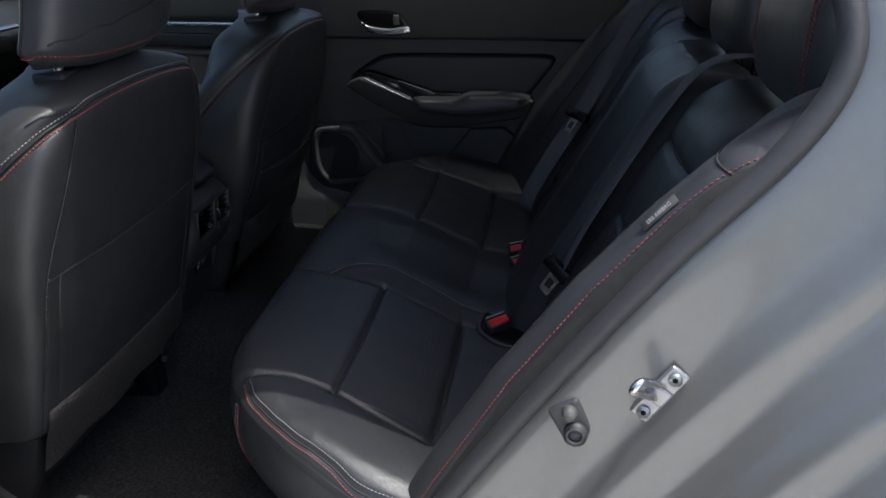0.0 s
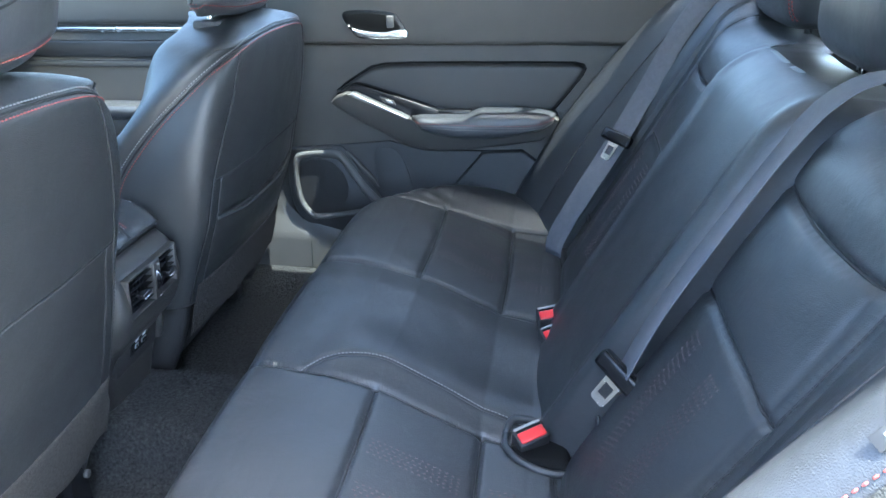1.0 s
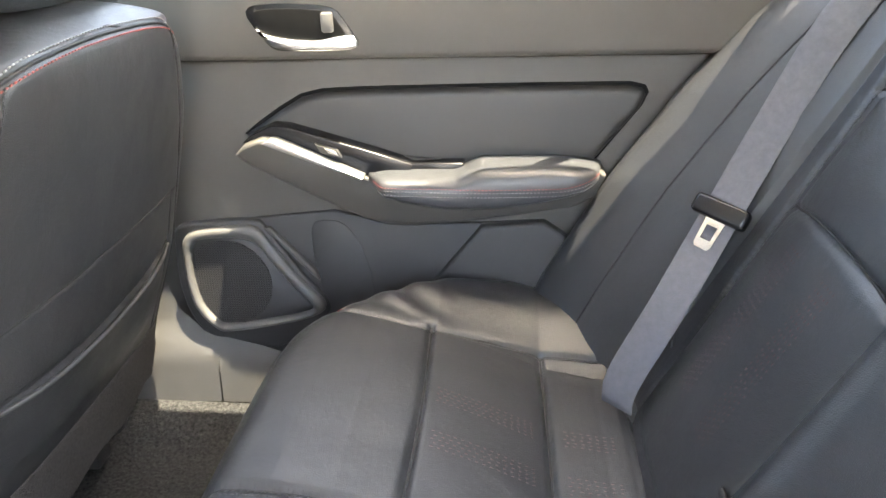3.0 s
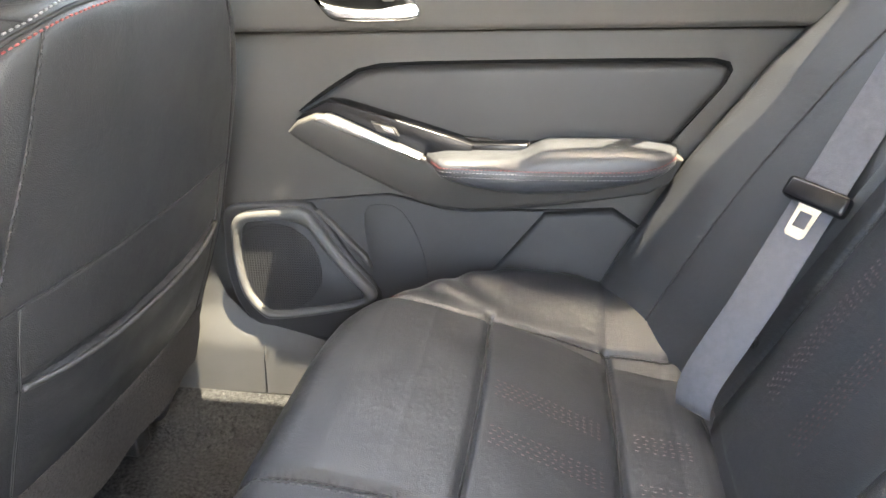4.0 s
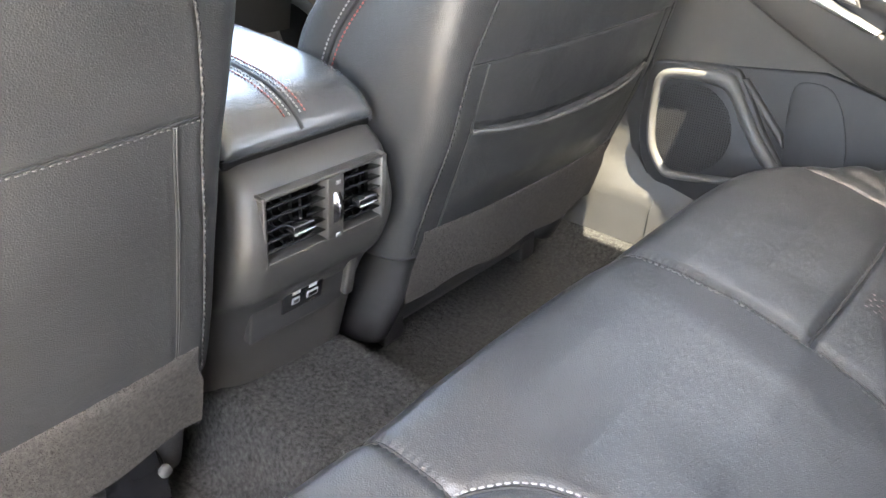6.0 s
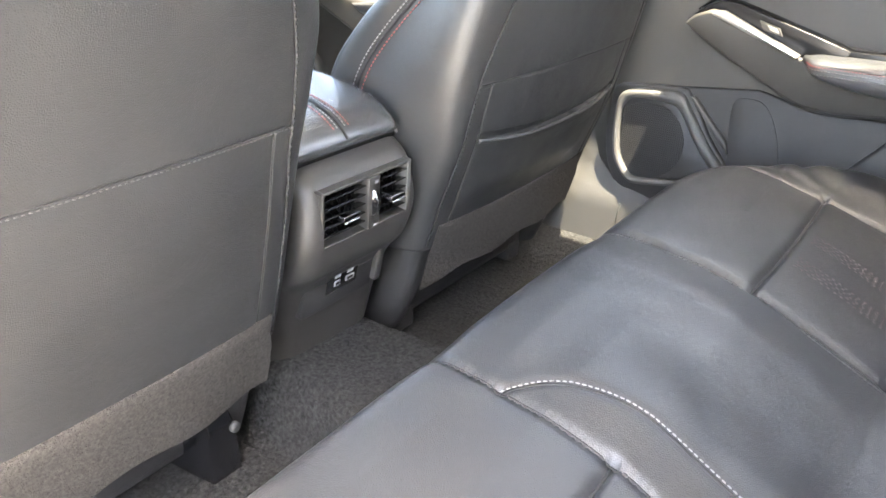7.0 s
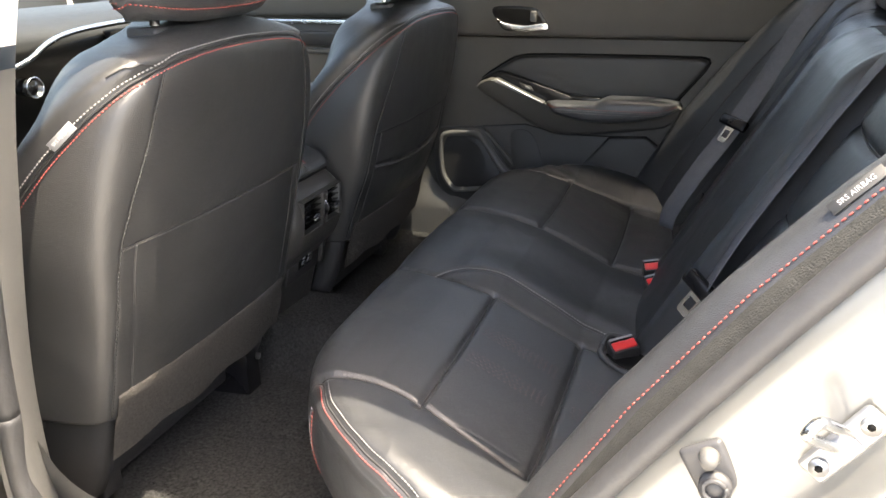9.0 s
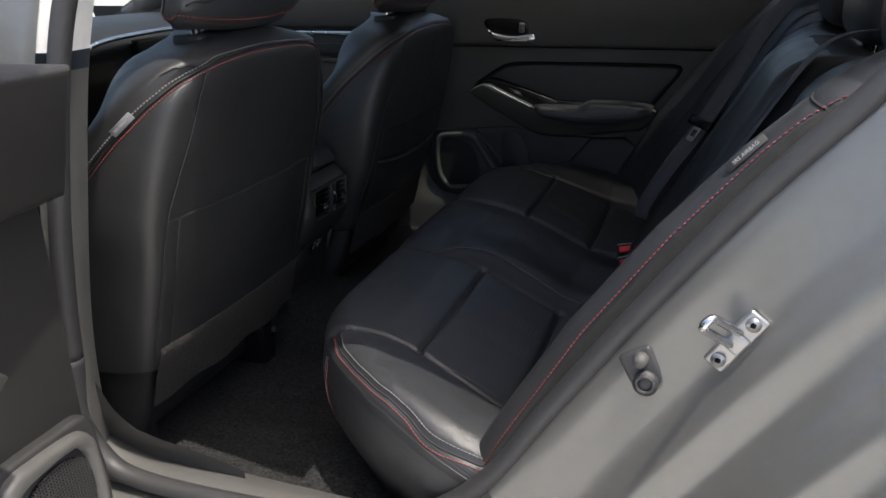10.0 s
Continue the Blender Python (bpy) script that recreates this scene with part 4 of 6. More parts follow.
    for i, z in enumerate(seat_z):
        for k in range(n_ring):
            off = g[i, k, 1] - cy
            q = Vector((off * 9, z * 8, cy + g[i, k, 0] * 6))
            deep[i, k] -= 0.0018 * noise.noise(q) + 0.0006 * noise.noise(q * 3.3)
            if pocket and abs(off) < 0.197 and (k < 41 or k > n_ring - 41):
                zm = 0.658 + 0.016 * (off / 0.19) ** 2
                if z < zm:
                    deep[i, k] -= 0.010 * (1 - (off / 0.197) ** 4) * ease(0.546, 0.60, z) * (0.55 + 0.45 * ease(zm, zm - 0.06, z) + 0.35 * ease(zm - 0.03, zm, z))
                elif z < zm + 0.010:
                    deep[i, k] += 0.004
    g = g - nrm * deep[:, :, None]
    part("backrest", loft([[Vector(q) for q in ring] for ring in g]), LEATHER_BACK, seat)
    # double stitched seam over the shoulders: a dark cord between a pale and a red row
    part("shoulder_seam", tube(laid(over, -0.0010), 0.0020, 8), THREAD_BLACK, seat)
    over_sign = 1 if laid(over, 0, 0.01)[120].x > laid(over)[120].x else -1
    part("stitching", stitches(laid(over, 0.0004, -0.0062 * over_sign), 0.0056, 0.66, r=0.0010), THREAD_WHITE, seat, "pale stitching")
    part("stitching", stitches(laid(over, 0.0004, 0.0070 * over_sign), 0.0056, 0.66, r=0.0010), THREAD_RED, seat, "red stitching")
    for line in uprights:
        part("seam", tube(laid(line, -0.0004), 0.0012, 6), THREAD_BLACK, seat)
        part("stitching", stitches(laid(line, 0.0003), 0.0066, 0.66, r=0.0014), THREAD_BLACK, seat)
    for line in straps:
        part("strap_seam", tube(laid(line, -0.0006), 0.0009, 6), THREAD_BLACK, seat)
        part("strap_fold", tube(laid(line, -0.0006, 0.0022), 0.0011, 6), LEATHER_BACK, seat)
    for s in (-1, 1):
        # thin seam of the shoulder cover, from the double seam outwards
        line = [seam_edge(cy, s, 0.968, 0.001, seat_at)]
        up, dx, dy = seat_shift(0.972, seat_at)
        xa = rear_face(0.972, 0.155) - lerp(EDGE_X, 0.972)
        line += [Vector((xa + dx - 0.012, cy + dy + s * (0.153 + 0.045), up + 0.002)), Vector((xa + dx - 0.030, cy + dy + s * 0.232, up - 0.003))]
        part("cover_seam", tube(laid(spline(line, 24), 0.0002), 0.0011, 6), THREAD_BLACK, seat)
    part("level_seam", tube(laid(level, -0.0008), 0.0010, 6), THREAD_BLACK, seat)
    if not pocket:
        part("stitching", stitches(laid(level, 0.0002, 0.0018), 0.0052, 0.6, r=0.0006), TRIM_GREY, seat, "grey stitching")
    if pocket:
        line = [Vector(seat_surface(cy, 0.657 + 0.016 * (o / 0.19) ** 2, o, 0, seat_at)) for o in np.linspace(-0.194, 0.194, 60)]
        hem = [q + Vector((0.0095 * (1 - (abs(o) / 0.197) ** 4), 0, 0)) for q, o in zip(laid(line), np.linspace(-0.194, 0.194, 60))]
        part("pocket_hem", tube(hem, 0.0034, 8), LEATHER_BACK, seat)
    # carpet flap under the cover, with hem
    flap = []
    tops = [laid([seat_surface(cy, z, o, 0, seat_at) for o in np.linspace(-0.216, 0.216, 40)], lift) for z, lift in ((0.545, 0.0003), (0.543, 0.0022), (0.530, 0.0024), (0.516, 0.0024))]
    for k, o in enumerate(np.linspace(-0.222, 0.222, 40)):
        x = rear_face(0.515, min(0.20, abs(o)))
        sag = 0.004 * math.sin(o * 40)
        flap.append([row[k] for row in tops] + [Vector((x - 0.004, cy + o, 0.498)), Vector((x - 0.012, cy + o, 0.47)), Vector((x - 0.022, cy + o, 0.436 + sag))])
    part("carpet_flap", sheet(flap, flip=True), CARPET_GREY, seat, "grey carpet flap")
    # headrest on two guides
    rows = []
    hz = list(np.linspace(0, 1, 26))
    for t in hz:
        z = 1.010 + seat_at[0] + 0.20 * t
        a = 0.165 - 0.010 * t - 0.05 * (1 - math.sqrt(max(0, 1 - max(0, (t - 0.7) / 0.3) ** 2))) - 0.022 * (1 - ease(0, 0.12, t))
        d = 0.050 - 0.022 * (1 - ease(0, 0.15, t)) - 0.03 * (1 - math.sqrt(max(0, 1 - max(0, (t - 0.75) / 0.25) ** 2)))
        x0 = -0.350 + 0.030 * math.sin(t * 2.2)
        ring = []
        for k in range(64):
            w = 2 * math.pi * k / 64
            ring.append(Vector((x0 + d * math.copysign(abs(math.cos(w)) ** (2 / 2.8), math.cos(w)), cy + 0.016 + a * math.copysign(abs(math.sin(w)) ** (2 / 2.6), math.sin(w)), z + 0.014 * math.sin(w) ** 2 * (1 - ease(0.0, 0.5, t)) * (1 if math.cos(w) > 0 else 0.6))))
        rows.append(ring)
    head = part("headrest", loft(rows), LEATHER_SOFT, seat)
    ring = [p.copy() for p in rows[2]] + [rows[2][0].copy()]
    for q in ring:
        c = Vector((-0.35, cy, q.z))
        q += (q - c).normalized() * 0.0012
    part("stitching", stitches(ring, 0.006), THREAD_RED, head, "red stitching")
    ring = [p + Vector((0, 0, 0.007)) + (p - Vector((-0.35, cy, p.z))).normalized() * 0.004 for p in rows[2]]
    part("stitching", stitches(ring, 0.006), THREAD_RED, head, "red stitching")
    slant = []
    for u in np.linspace(0, 1, 40):
        k = int(round(-13 + 26 * u)) % 64
        r = rows[int(round(4 + 9 * u))][k]
        slant.append(r + Vector((0.0006, 0, 0)))
    part("seam", tube(spline(slant[::3], 50), 0.0014, 6), THREAD_BLACK, head)
    for k in (18, 46):
        part("seam", tube([r[k] + (r[k] - Vector((-0.35, cy, r[k].z))).normalized() * 0.0005 for r in rows[3:24]], 0.0018, 6), THREAD_BLACK, head)
    for s in (-1, 1):
        part("post", tube([(-0.365, cy + s * 0.075, 0.97), (-0.355, cy + s * 0.075, 1.05)], 0.0065, 12), SATIN, seat)
        part("guide", box(-0.385, -0.335, cy + s * 0.075 - 0.026, cy + s * 0.075 + 0.026, 0.980 + seat_at[0], 1.008 + seat_at[0], 0.006, 3), TRIM_LOW, seat)
        if s == out:
            part("release_button", box(-0.372, -0.346, cy + s * 0.075 + 0.022, cy + s * 0.075 + 0.040, 0.986 + seat_at[0], 1.004 + seat_at[0], 0.004, 2), TRIM_LOW, seat)
    # side cover and cushion towards the front
    part("seat_cushion", superbox(-0.76, cy, 0.50, 0.30, 0.255, 0.085, 3.6), LEATHER, seat)
    part("seat_base", box(-0.95, -0.50, cy - 0.20, cy + 0.20, 0.33, 0.43, 0.02, 3), TRIM_LOW, seat)
    for s in (-1, 1):
        cover = []
        for t in np.linspace(0, 1, 16):
            z = 0.345 + 0.185 * t
            xr = -0.478 + 0.060 * t + 0.010 * math.sin(math.pi * t)
            ring = []
            for k in range(28):
                w = 2 * math.pi * k / 28
                ring.append(Vector((xr - 0.09 + 0.085 * math.copysign(abs(math.cos(w)) ** 0.7, math.cos(w)), cy + s * (0.206 - 0.012 * t) + 0.027 * math.copysign(abs(math.sin(w)) ** 0.7, math.sin(w)), z)))
            cover.append(ring)
        part("side_cover", loft(cover), TRIM_LOW, seat, "black plastic hinge cover")
        part("seat_rail", box(-1.0, -0.50, cy + s * 0.165 - 0.02, cy + s * 0.165 + 0.02, 0.312, 0.352, 0.004), TRIM_LOW, seat)
        if s == -out and not pocket:
            ring = []
            for t, x0, hz in ((0.0, -0.53, 0.425), (0.5, -0.485, 0.418), (0.85, -0.462, 0.405), (1.0, -0.455, 0.388)):
                w0 = 0.030 - 0.010 * t
                ring.append([Vector((x0, cy + s * 0.168 + w0 * u, 0.312 + (hz - 0.312) * v)) for u, v in ((-1, 0), (1, 0), (1.0, 0.8), (0.75, 1), (-0.75, 1), (-1.0, 0.8))])
            end = part("rail_cap", crease(loft(ring), 40), DARK_PLASTIC, seat)
            part("bolt", tube([(-0.456, cy + s * 0.168 + 0.018, 0.378), (-0.450, cy + s * 0.168 + 0.018, 0.378)], 0.007, 10, up=(0, 0, 1)), TRIM_GREY, end, "grey bolt head")
    # label on the outer seam
    if not pocket:
        mark = laid(over, 0.0030, -0.006 * over_sign)
        mark = [q for q in mark if (q.y - cy) * out > 0.1]
        a, b = min(mark, key=lambda q: abs(q.z - 0.897)), min(mark, key=lambda q: abs(q.z - 0.930))
        d = (b - a).normalized()
        nrm = Vector((0.70, out * 0.66, 0.25))
        nrm = (nrm - d * nrm.dot(d)).normalized()
        side = nrm.cross(d).normalized()
        m = Matrix.Translation((a + b) / 2) @ Matrix((d, side, nrm)).transposed().to_4x4()
        tag = part("airbag_label", box(-0.021, 0.021, -0.006, 0.006, -0.0006, 0.0006, 0.0003, 1, m), LABEL, seat, "pale grey woven airbag label")
        writing("SRS AIRBAG", 0.0062, m @ Matrix.Translation((0, 0, 0.0009)), LABEL_INK, tag)
    return seat


front_seat(-0.372, -1, False, (0.018, -0.004))
front_seat(0.362, 1, True, (0.0, 0.008))


# ---- centre console ----
console = thing("centre_console", "charcoal centre console with a leather lid, rear air vents and sockets", "console", (-0.45, 0.0, 0.40))
PANEL = [(0.395, -0.475, 0.104), (0.437, -0.466, 0.110), (0.470, -0.458, 0.115), (0.500, -0.446, 0.117), (0.530, -0.428, 0.114), (0.555, -0.406, 0.109), (0.600, -0.390, 0.103), (0.640, -0.390, 0.098),
         (0.665, -0.396, 0.096), (0.682, -0.412, 0.094), (0.692, -0.430, 0.092)]
rows = []
pan = spline(PANEL, 80)
for z, xr, hw in [tuple(p) for p in pan]:
    row = []
    r = 0.024 + 0.030 * ease(0.62, 0.50, z)
    for k in range(13):
        w = math.pi / 2 * k / 12
        row.append(Vector((xr - r + r * math.sin(w), -hw + r - r * math.cos(w), z)))
    row = [Vector((-1.2, -hw - 0.012, z)), Vector((-0.60, -hw - 0.004, z))] + row
    inner = [Vector((xr, y, z)) for y in np.linspace(row[-1].y, -row[-1].y, 42)[1:-1]]
    row = row + inner + [Vector((q.x, -q.y, q.z)) for q in row[::-1]]
    rows.append(row)
shell = sheet(rows)
bm = bmesh.new()
bm.from_mesh(shell)
bmesh.ops.delete(bm, geom=[f for f in bm.faces if abs(f.calc_center_median().y) < 0.0755 and abs(f.calc_center_median().z - 0.629) < 0.0335 and f.calc_center_median().x > -0.43], context="FACES")
bm.to_mesh(shell)
bm.free()
part("body", shell, CONSOLE, console)
part("console_top", box(-1.2, -0.44, -0.085, 0.085, 0.60, 0.695, 0.01), TRIM, console)
# lid, padded leather
lid_prof = [(-0.78, 0.700), (-0.78, 0.760), (-0.72, 0.764), (-0.60, 0.757), (-0.50, 0.746), (-0.452, 0.734), (-0.424, 0.716), (-0.414, 0.700), (-0.420, 0.693)]
lid_pts = spline([(a, b) for a, b in lid_prof], 60)
rows = []
for p in lid_pts:
    row = []
    for k in range(41):
        u = -1 + 2 * k / 40
        drop = 0.012 * (1 - math.sqrt(max(0.0, 1 - max(0.0, (abs(u) - 0.82) / 0.18) ** 2)))
        row.append(Vector((p.x - drop * 0.6, u * 0.094, max(0.690, p.y - drop * (1 if p.y > 0.70 else 0)))))
    rows.append(row)
lid = part("lid", sheet(rows, flip=True), LEATHER_LID, console, "black leather armrest lid")
for s in (-1, 1):
    side = [[Vector((p.x - 0.007, s * 0.094, max(0.690, p.y - 0.012))), Vector((p.x - 0.007, s * 0.092, 0.688))] for p in lid_pts]
    part("lid_side", sheet(side, flip=s > 0), LEATHER_SOFT, lid)
for off, m_ in ((-0.0135, THREAD_RED), (-0.0075, THREAD_WHITE), (0.0055, THREAD_WHITE), (0.0115, THREAD_RED)):
    line = [Vector((p.x + 0.0006, off - 0.002, p.y + 0.0006)) for p in lid_pts[8:56]]
    part("stitching", stitches(line, 0.0050, 0.7, 0.0009), m_, lid)
part("seam", tube([Vector((p.x + 0.0004, -0.003, p.y + 0.0002)) for p in lid_pts[4:58]], 0.0022, 6), THREAD_BLACK, lid)
part("lid_gap", box(-0.76, -0.422, -0.090, 0.090, 0.685, 0.694, 0.002), DARK_VOID, console)
# vents: a dark recess, two bezels, slats, tabs and the thumb wheel between
vent_m = Matrix.Translation((-0.390, 0.0, 0.629)) @ Matrix.Rotation(radians(5), 4, "Y")


def vbox(x0, x1, y0, y1, z0, z1, bevel=0.0012, seg=2):
    return box(x0, x1, y0, y1, z0, z1, bevel, seg, vent_m)


vents = part("vent_recess", vbox(-0.040, -0.022, -0.078, 0.078, -0.036, 0.036, 0.001), DARK_VOID, console, "dark rear air vent opening")
for y0, y1 in ((-0.078, -0.0745), (0.0715, 0.078)):
    part("vent_rim", vbox(-0.026, 0.0022, y0, y1, -0.037, 0.037), TRIM_GREY if y1 > 0.07 else CONSOLE, vents, "grey plastic vent rim")
for z0, z1 in ((-0.0365, -0.033), (0.033, 0.0365)):
    part("vent_rim", vbox(-0.026, 0.0018, -0.0785, 0.0785, z0, z1), CONSOLE, vents, "grey plastic vent rim")
part("vent_divider", vbox(-0.022, 0.0046, -0.0035, 0.0165, -0.034, 0.034), CONSOLE, vents)
part("thumb_wheel", tube([vent_m @ Vector((-0.012, 0.003, 0)), vent_m @ Vector((-0.012, 0.011, 0))], 0.0235, 28, 1.0, up=(1, 0, 0)), GLOSS_BLACK, vents, "thumb wheel with satin rim")
part("thumb_wheel_rim", tube([vent_m @ Vector((-0.0115, 0.0045, 0)), vent_m @ Vector((-0.0115, 0.006, 0))], 0.0238, 28, 1.0, up=(1, 0, 0)), SATIN, vents)
for y0, y1 in ((-0.0745, -0.0035), (0.0165, 0.0715)):
    for k in range(5):
        z = -0.0235 + 0.01175 * k
        m2 = vent_m @ Matrix.Translation((-0.004, 0, z)) @ Matrix.Rotation(radians(-12), 4, "Y")
        part("slat", box(-0.010, 0.0045, y0, y1, -0.0008, 0.0008, 0.0005, 1, m2), DARK_PLASTIC, vents)
    for k in range(6):
        yk = y0 + (y1 - y0) * (k + 0.5) / 6
        part("upright_slat", vbox(-0.019, -0.014, yk - 0.0006, yk + 0.0006, -0.033, 0.033, 0.0003, 1), DARK_VOID, vents)
    c = (y0 + y1) / 2
    tab = part("vent_tab", vbox(-0.002, 0.0125, c - 0.013, c + 0.013, -0.006, 0.003, 0.002), GLOSS_BLACK, vents, "gloss black vent tab")
    part("tab_trim", vbox(0.0095, 0.0135, c - 0.0125, c + 0.0125, -0.0065, -0.0040, 0.0008), SATIN, tab, "satin edge")
for z in (0.029, -0.029):
    part("air_symbol", vbox(0.0066, 0.0076, 0.004, 0.010, z - 0.002, z + 0.002, 0.0003, 1), LABEL, vents)
# socket ledge
usb_m = Matrix.Translation((-0.4400, -0.003, 0.515)) @ Matrix.Rotation(radians(14), 4, "Y")


def ubox(x0, x1, y0, y1, z0, z1, bevel=0.001, seg=2):
    return box(x0, x1, y0, y1, z0, z1, bevel, seg, usb_m)


ledge = part("socket_ledge", ubox(-0.030, 0.0035, -0.070, 0.060, -0.040, 0.026, 0.003), TRIM_LOW, console)
plate_ = part("socket_plate", ubox(-0.002, 0.0052, -0.030, 0.026, -0.017, 0.017, 0.0025), GLOSS_BLACK, ledge, "black socket plate")
part("socket_plate_edge", ubox(-0.003, 0.0044, -0.0315, 0.0275, -0.0185, 0.0185, 0.003), DARK_VOID, ledge)
for y, w in ((-0.013, 0.0045), (0.010, 0.0068)):
    part("socket", ubox(0.003, 0.0064, y - w - 0.001, y + w + 0.001, -0.0075, 0.0015, 0.0012), LABEL, plate_, "grey socket")
    part("socket_hole", ubox(0.003, 0.0068, y - w + 0.001, y + w - 0.001, -0.0055, -0.0005, 0.0005), DARK_VOID, plate_)
    part("socket_symbol", ubox(0.004, 0.0056, y - 0.0055, y + 0.0055, 0.0055, 0.0100, 0.0004), LABEL_INK, plate_, "pale socket symbol")
part("ledge_cheek", ubox(-0.004, 0.012, 0.056, 0.070, -0.030, 0.030, 0.004, 3), CONSOLE, ledge)


# ---- seat belts ----
def ribbon(pts, width, thick, across):
    rings = []
    pts = [Vector(p) for p in pts]
    for i, p in enumerate(pts):
        d = (pts[min(i + 1, len(pts) - 1)] - pts[max(i - 1, 0)]).normalized()
        a = across(i / (len(pts) - 1)) if callable(across) else Vector(across)
        a = (a - d * a.dot(d)).normalized()
        n = d.cross(a)
        rings.append([p + a * (width / 2) * u + n * (thick / 2) * v for u, v in ((-1, -0.4), (-0.97, -1), (0.97, -1), (1, -0.4), (1, 0.4), (0.97, 1), (-0.97, 1), (-1, 0.4))])
    return loft(rings)


def tongue(parent, at, along, across, nrm):
    """A latch tongue with its black grip; along points to the free end."""
    m = Matrix((across, along, nrm)).transposed().to_4x4()
    m = Matrix.Translation(at) @ m
    grip = part("tongue_grip", box(-0.036, 0.036, -0.013, 0.012, -0.009, 0.009, 0.006, 3, m), DARK_PLASTIC, parent, "black plastic tongue grip")
    bm = bmesh.new()
    outer = [(-0.014, 0.006), (-0.0125, 0.016), (-0.0115, 0.046), (-0.008, 0.050), (0.008, 0.050), (0.0115, 0.046), (0.0125, 0.016), (0.014, 0.006)]
    inner = [(-0.0070, 0.020), (-0.0068, 0.038), (0.0068, 0.038), (0.0070, 0.020)]
    rings = []
    for h in (-0.0013, 0.0013):
        rings.append(([bm.verts.new((x, y, h)) for x, y in outer], [bm.verts.new((x, y, h)) for x, y in inner]))
    for (o, i_), flip in ((rings[0], True), (rings[1], False)):
        quads = [(o[0], o[1], i_[0], ), (o[1], o[2], i_[1], i_[0]), (o[2], o[3], i_[1]), (o[3], o[4], i_[2], i_[1]), (o[4], o[5], i_[2]), (o[5], o[6], i_[3], i_[2]), (o[6], o[7], i_[3]), (o[7], o[0], i_[0], i_[3])]
        for q in quads:
            bm.faces.new(q if flip else q[::-1])
    for k in range(8):
        a, b = k, (k + 1) % 8
        bm.faces.new((rings[0][0][a], rings[0][0][b], rings[1][0][b], rings[1][0][a]))
    for k in range(4):
        a, b = k, (k + 1) % 4
        bm.faces.new((rings[0][1][b], rings[0][1][a], rings[1][1][a], rings[1][1][b]))
    bmesh.ops.recalc_face_normals(bm, faces=bm.faces[:])
    bm.transform(m)
    part("tongue_plate", bm, STEEL, grip, "bright steel latch tongue")


# far belt: from the shoulder down over the bolster to its anchor, tongue parked on the webbing
belt = thing("seat_belt", "grey webbing seat belt with a parked steel tongue", "seat belt", (0.265, 0.43, 0.5), group="rear seat belts")
down = spline([(0.262, 0.436, 0.505), (0.268, 0.440, 0.545), (0.316, 0.458, 0.636), (0.374, 0.508, 0.722), (0.437, 0.545, 0.835), (0.500, 0.556, 0.962), (0.575, 0.556, 1.055), (0.66, 0.55, 1.10)], 60)
ACROSS = Vector((0.62, -0.70, -0.28))
part("webbing", ribbon(down, 0.048, 0.0014, ACROSS), WEB, belt)
p, q = down[22], down[26]
al = (p - q).normalized()
ac = (ACROSS - al * ACROSS.dot(al)).normalized()
nn = ac.cross(al)
if nn.x > 0:
    nn = -nn
tongue(belt, p + nn * 0.005, al, ac, nn)
# near belt: hangs over the backrest beside the middle place
belt = thing("seat_belt", "grey webbing seat belt lying over the near backrest", "seat belt", (0.33, -0.21, 0.55), group="rear seat belts")
down = spline([(0.352, -0.212, 0.650), (0.392, -0.196, 0.735), (0.448, -0.190, 0.840), (0.498, -0.188, 0.930), (0.535, -0.205, 0.992), (0.575, -0.235, 1.022), (0.64, -0.30, 1.030), (0.70, -0.34, 1.0)], 60)
part("webbing", ribbon(down, 0.048, 0.0014, lambda t: Vector((0.05, -1, 0.1))), WEB, belt)
low = spline([(0.356, -0.208, 0.656), (0.362, -0.190, 0.61), (0.36, -0.165, 0.55), (0.36, -0.15, 0.49)], 20)
part("webbing", ribbon(low, 0.030, 0.0014, lambda t: Vector((0.6, -0.4, -0.6))), WEB, belt)
al = Vector((-0.50, 0.02, -0.80)).normalized()
nn = Vector((-0.35, -0.72, 0.50))
nn = (nn - al * nn.dot(al)).normalized()
tongue(belt, Vector((0.348, -0.216, 0.648)), al, al.cross(nn), nn)


def buckle(at, turn, tip, group, label):
    """A black buckle with a red press button and a pale slot edge, its top face up."""
    b = thing("belt_buckle", label, "belt buckle", at, group=group)
    m = Matrix.Translation(at) @ Matrix.Rotation(radians(turn), 4, "Z") @ Matrix.Rotation(radians(tip), 4, "X") @ Matrix.Rotation(radians(-10), 4, "Y")
    body = part("housing", box(-0.023, 0.023, -0.015, 0.015, -0.040, 0.000, 0.004, 3, m), TRIM_LOW, b)
    part("press_button", box(-0.0195, 0.0195, -0.0125, 0.0045, -0.006, 0.0022, 0.0022, 2, m), RED, b, "red press button")
    part("tongue_slot", box(-0.0185, 0.0185, 0.0055, 0.0090, -0.006, 0.0010, 0.0006, 1, m), DARK_VOID, body)
    part("slot_edge", box(-0.0200, 0.0200, 0.0090, 0.0135, -0.006, 0.0020, 0.0015, 2, m), LABEL, body, "pale grey slot edge")
    return b


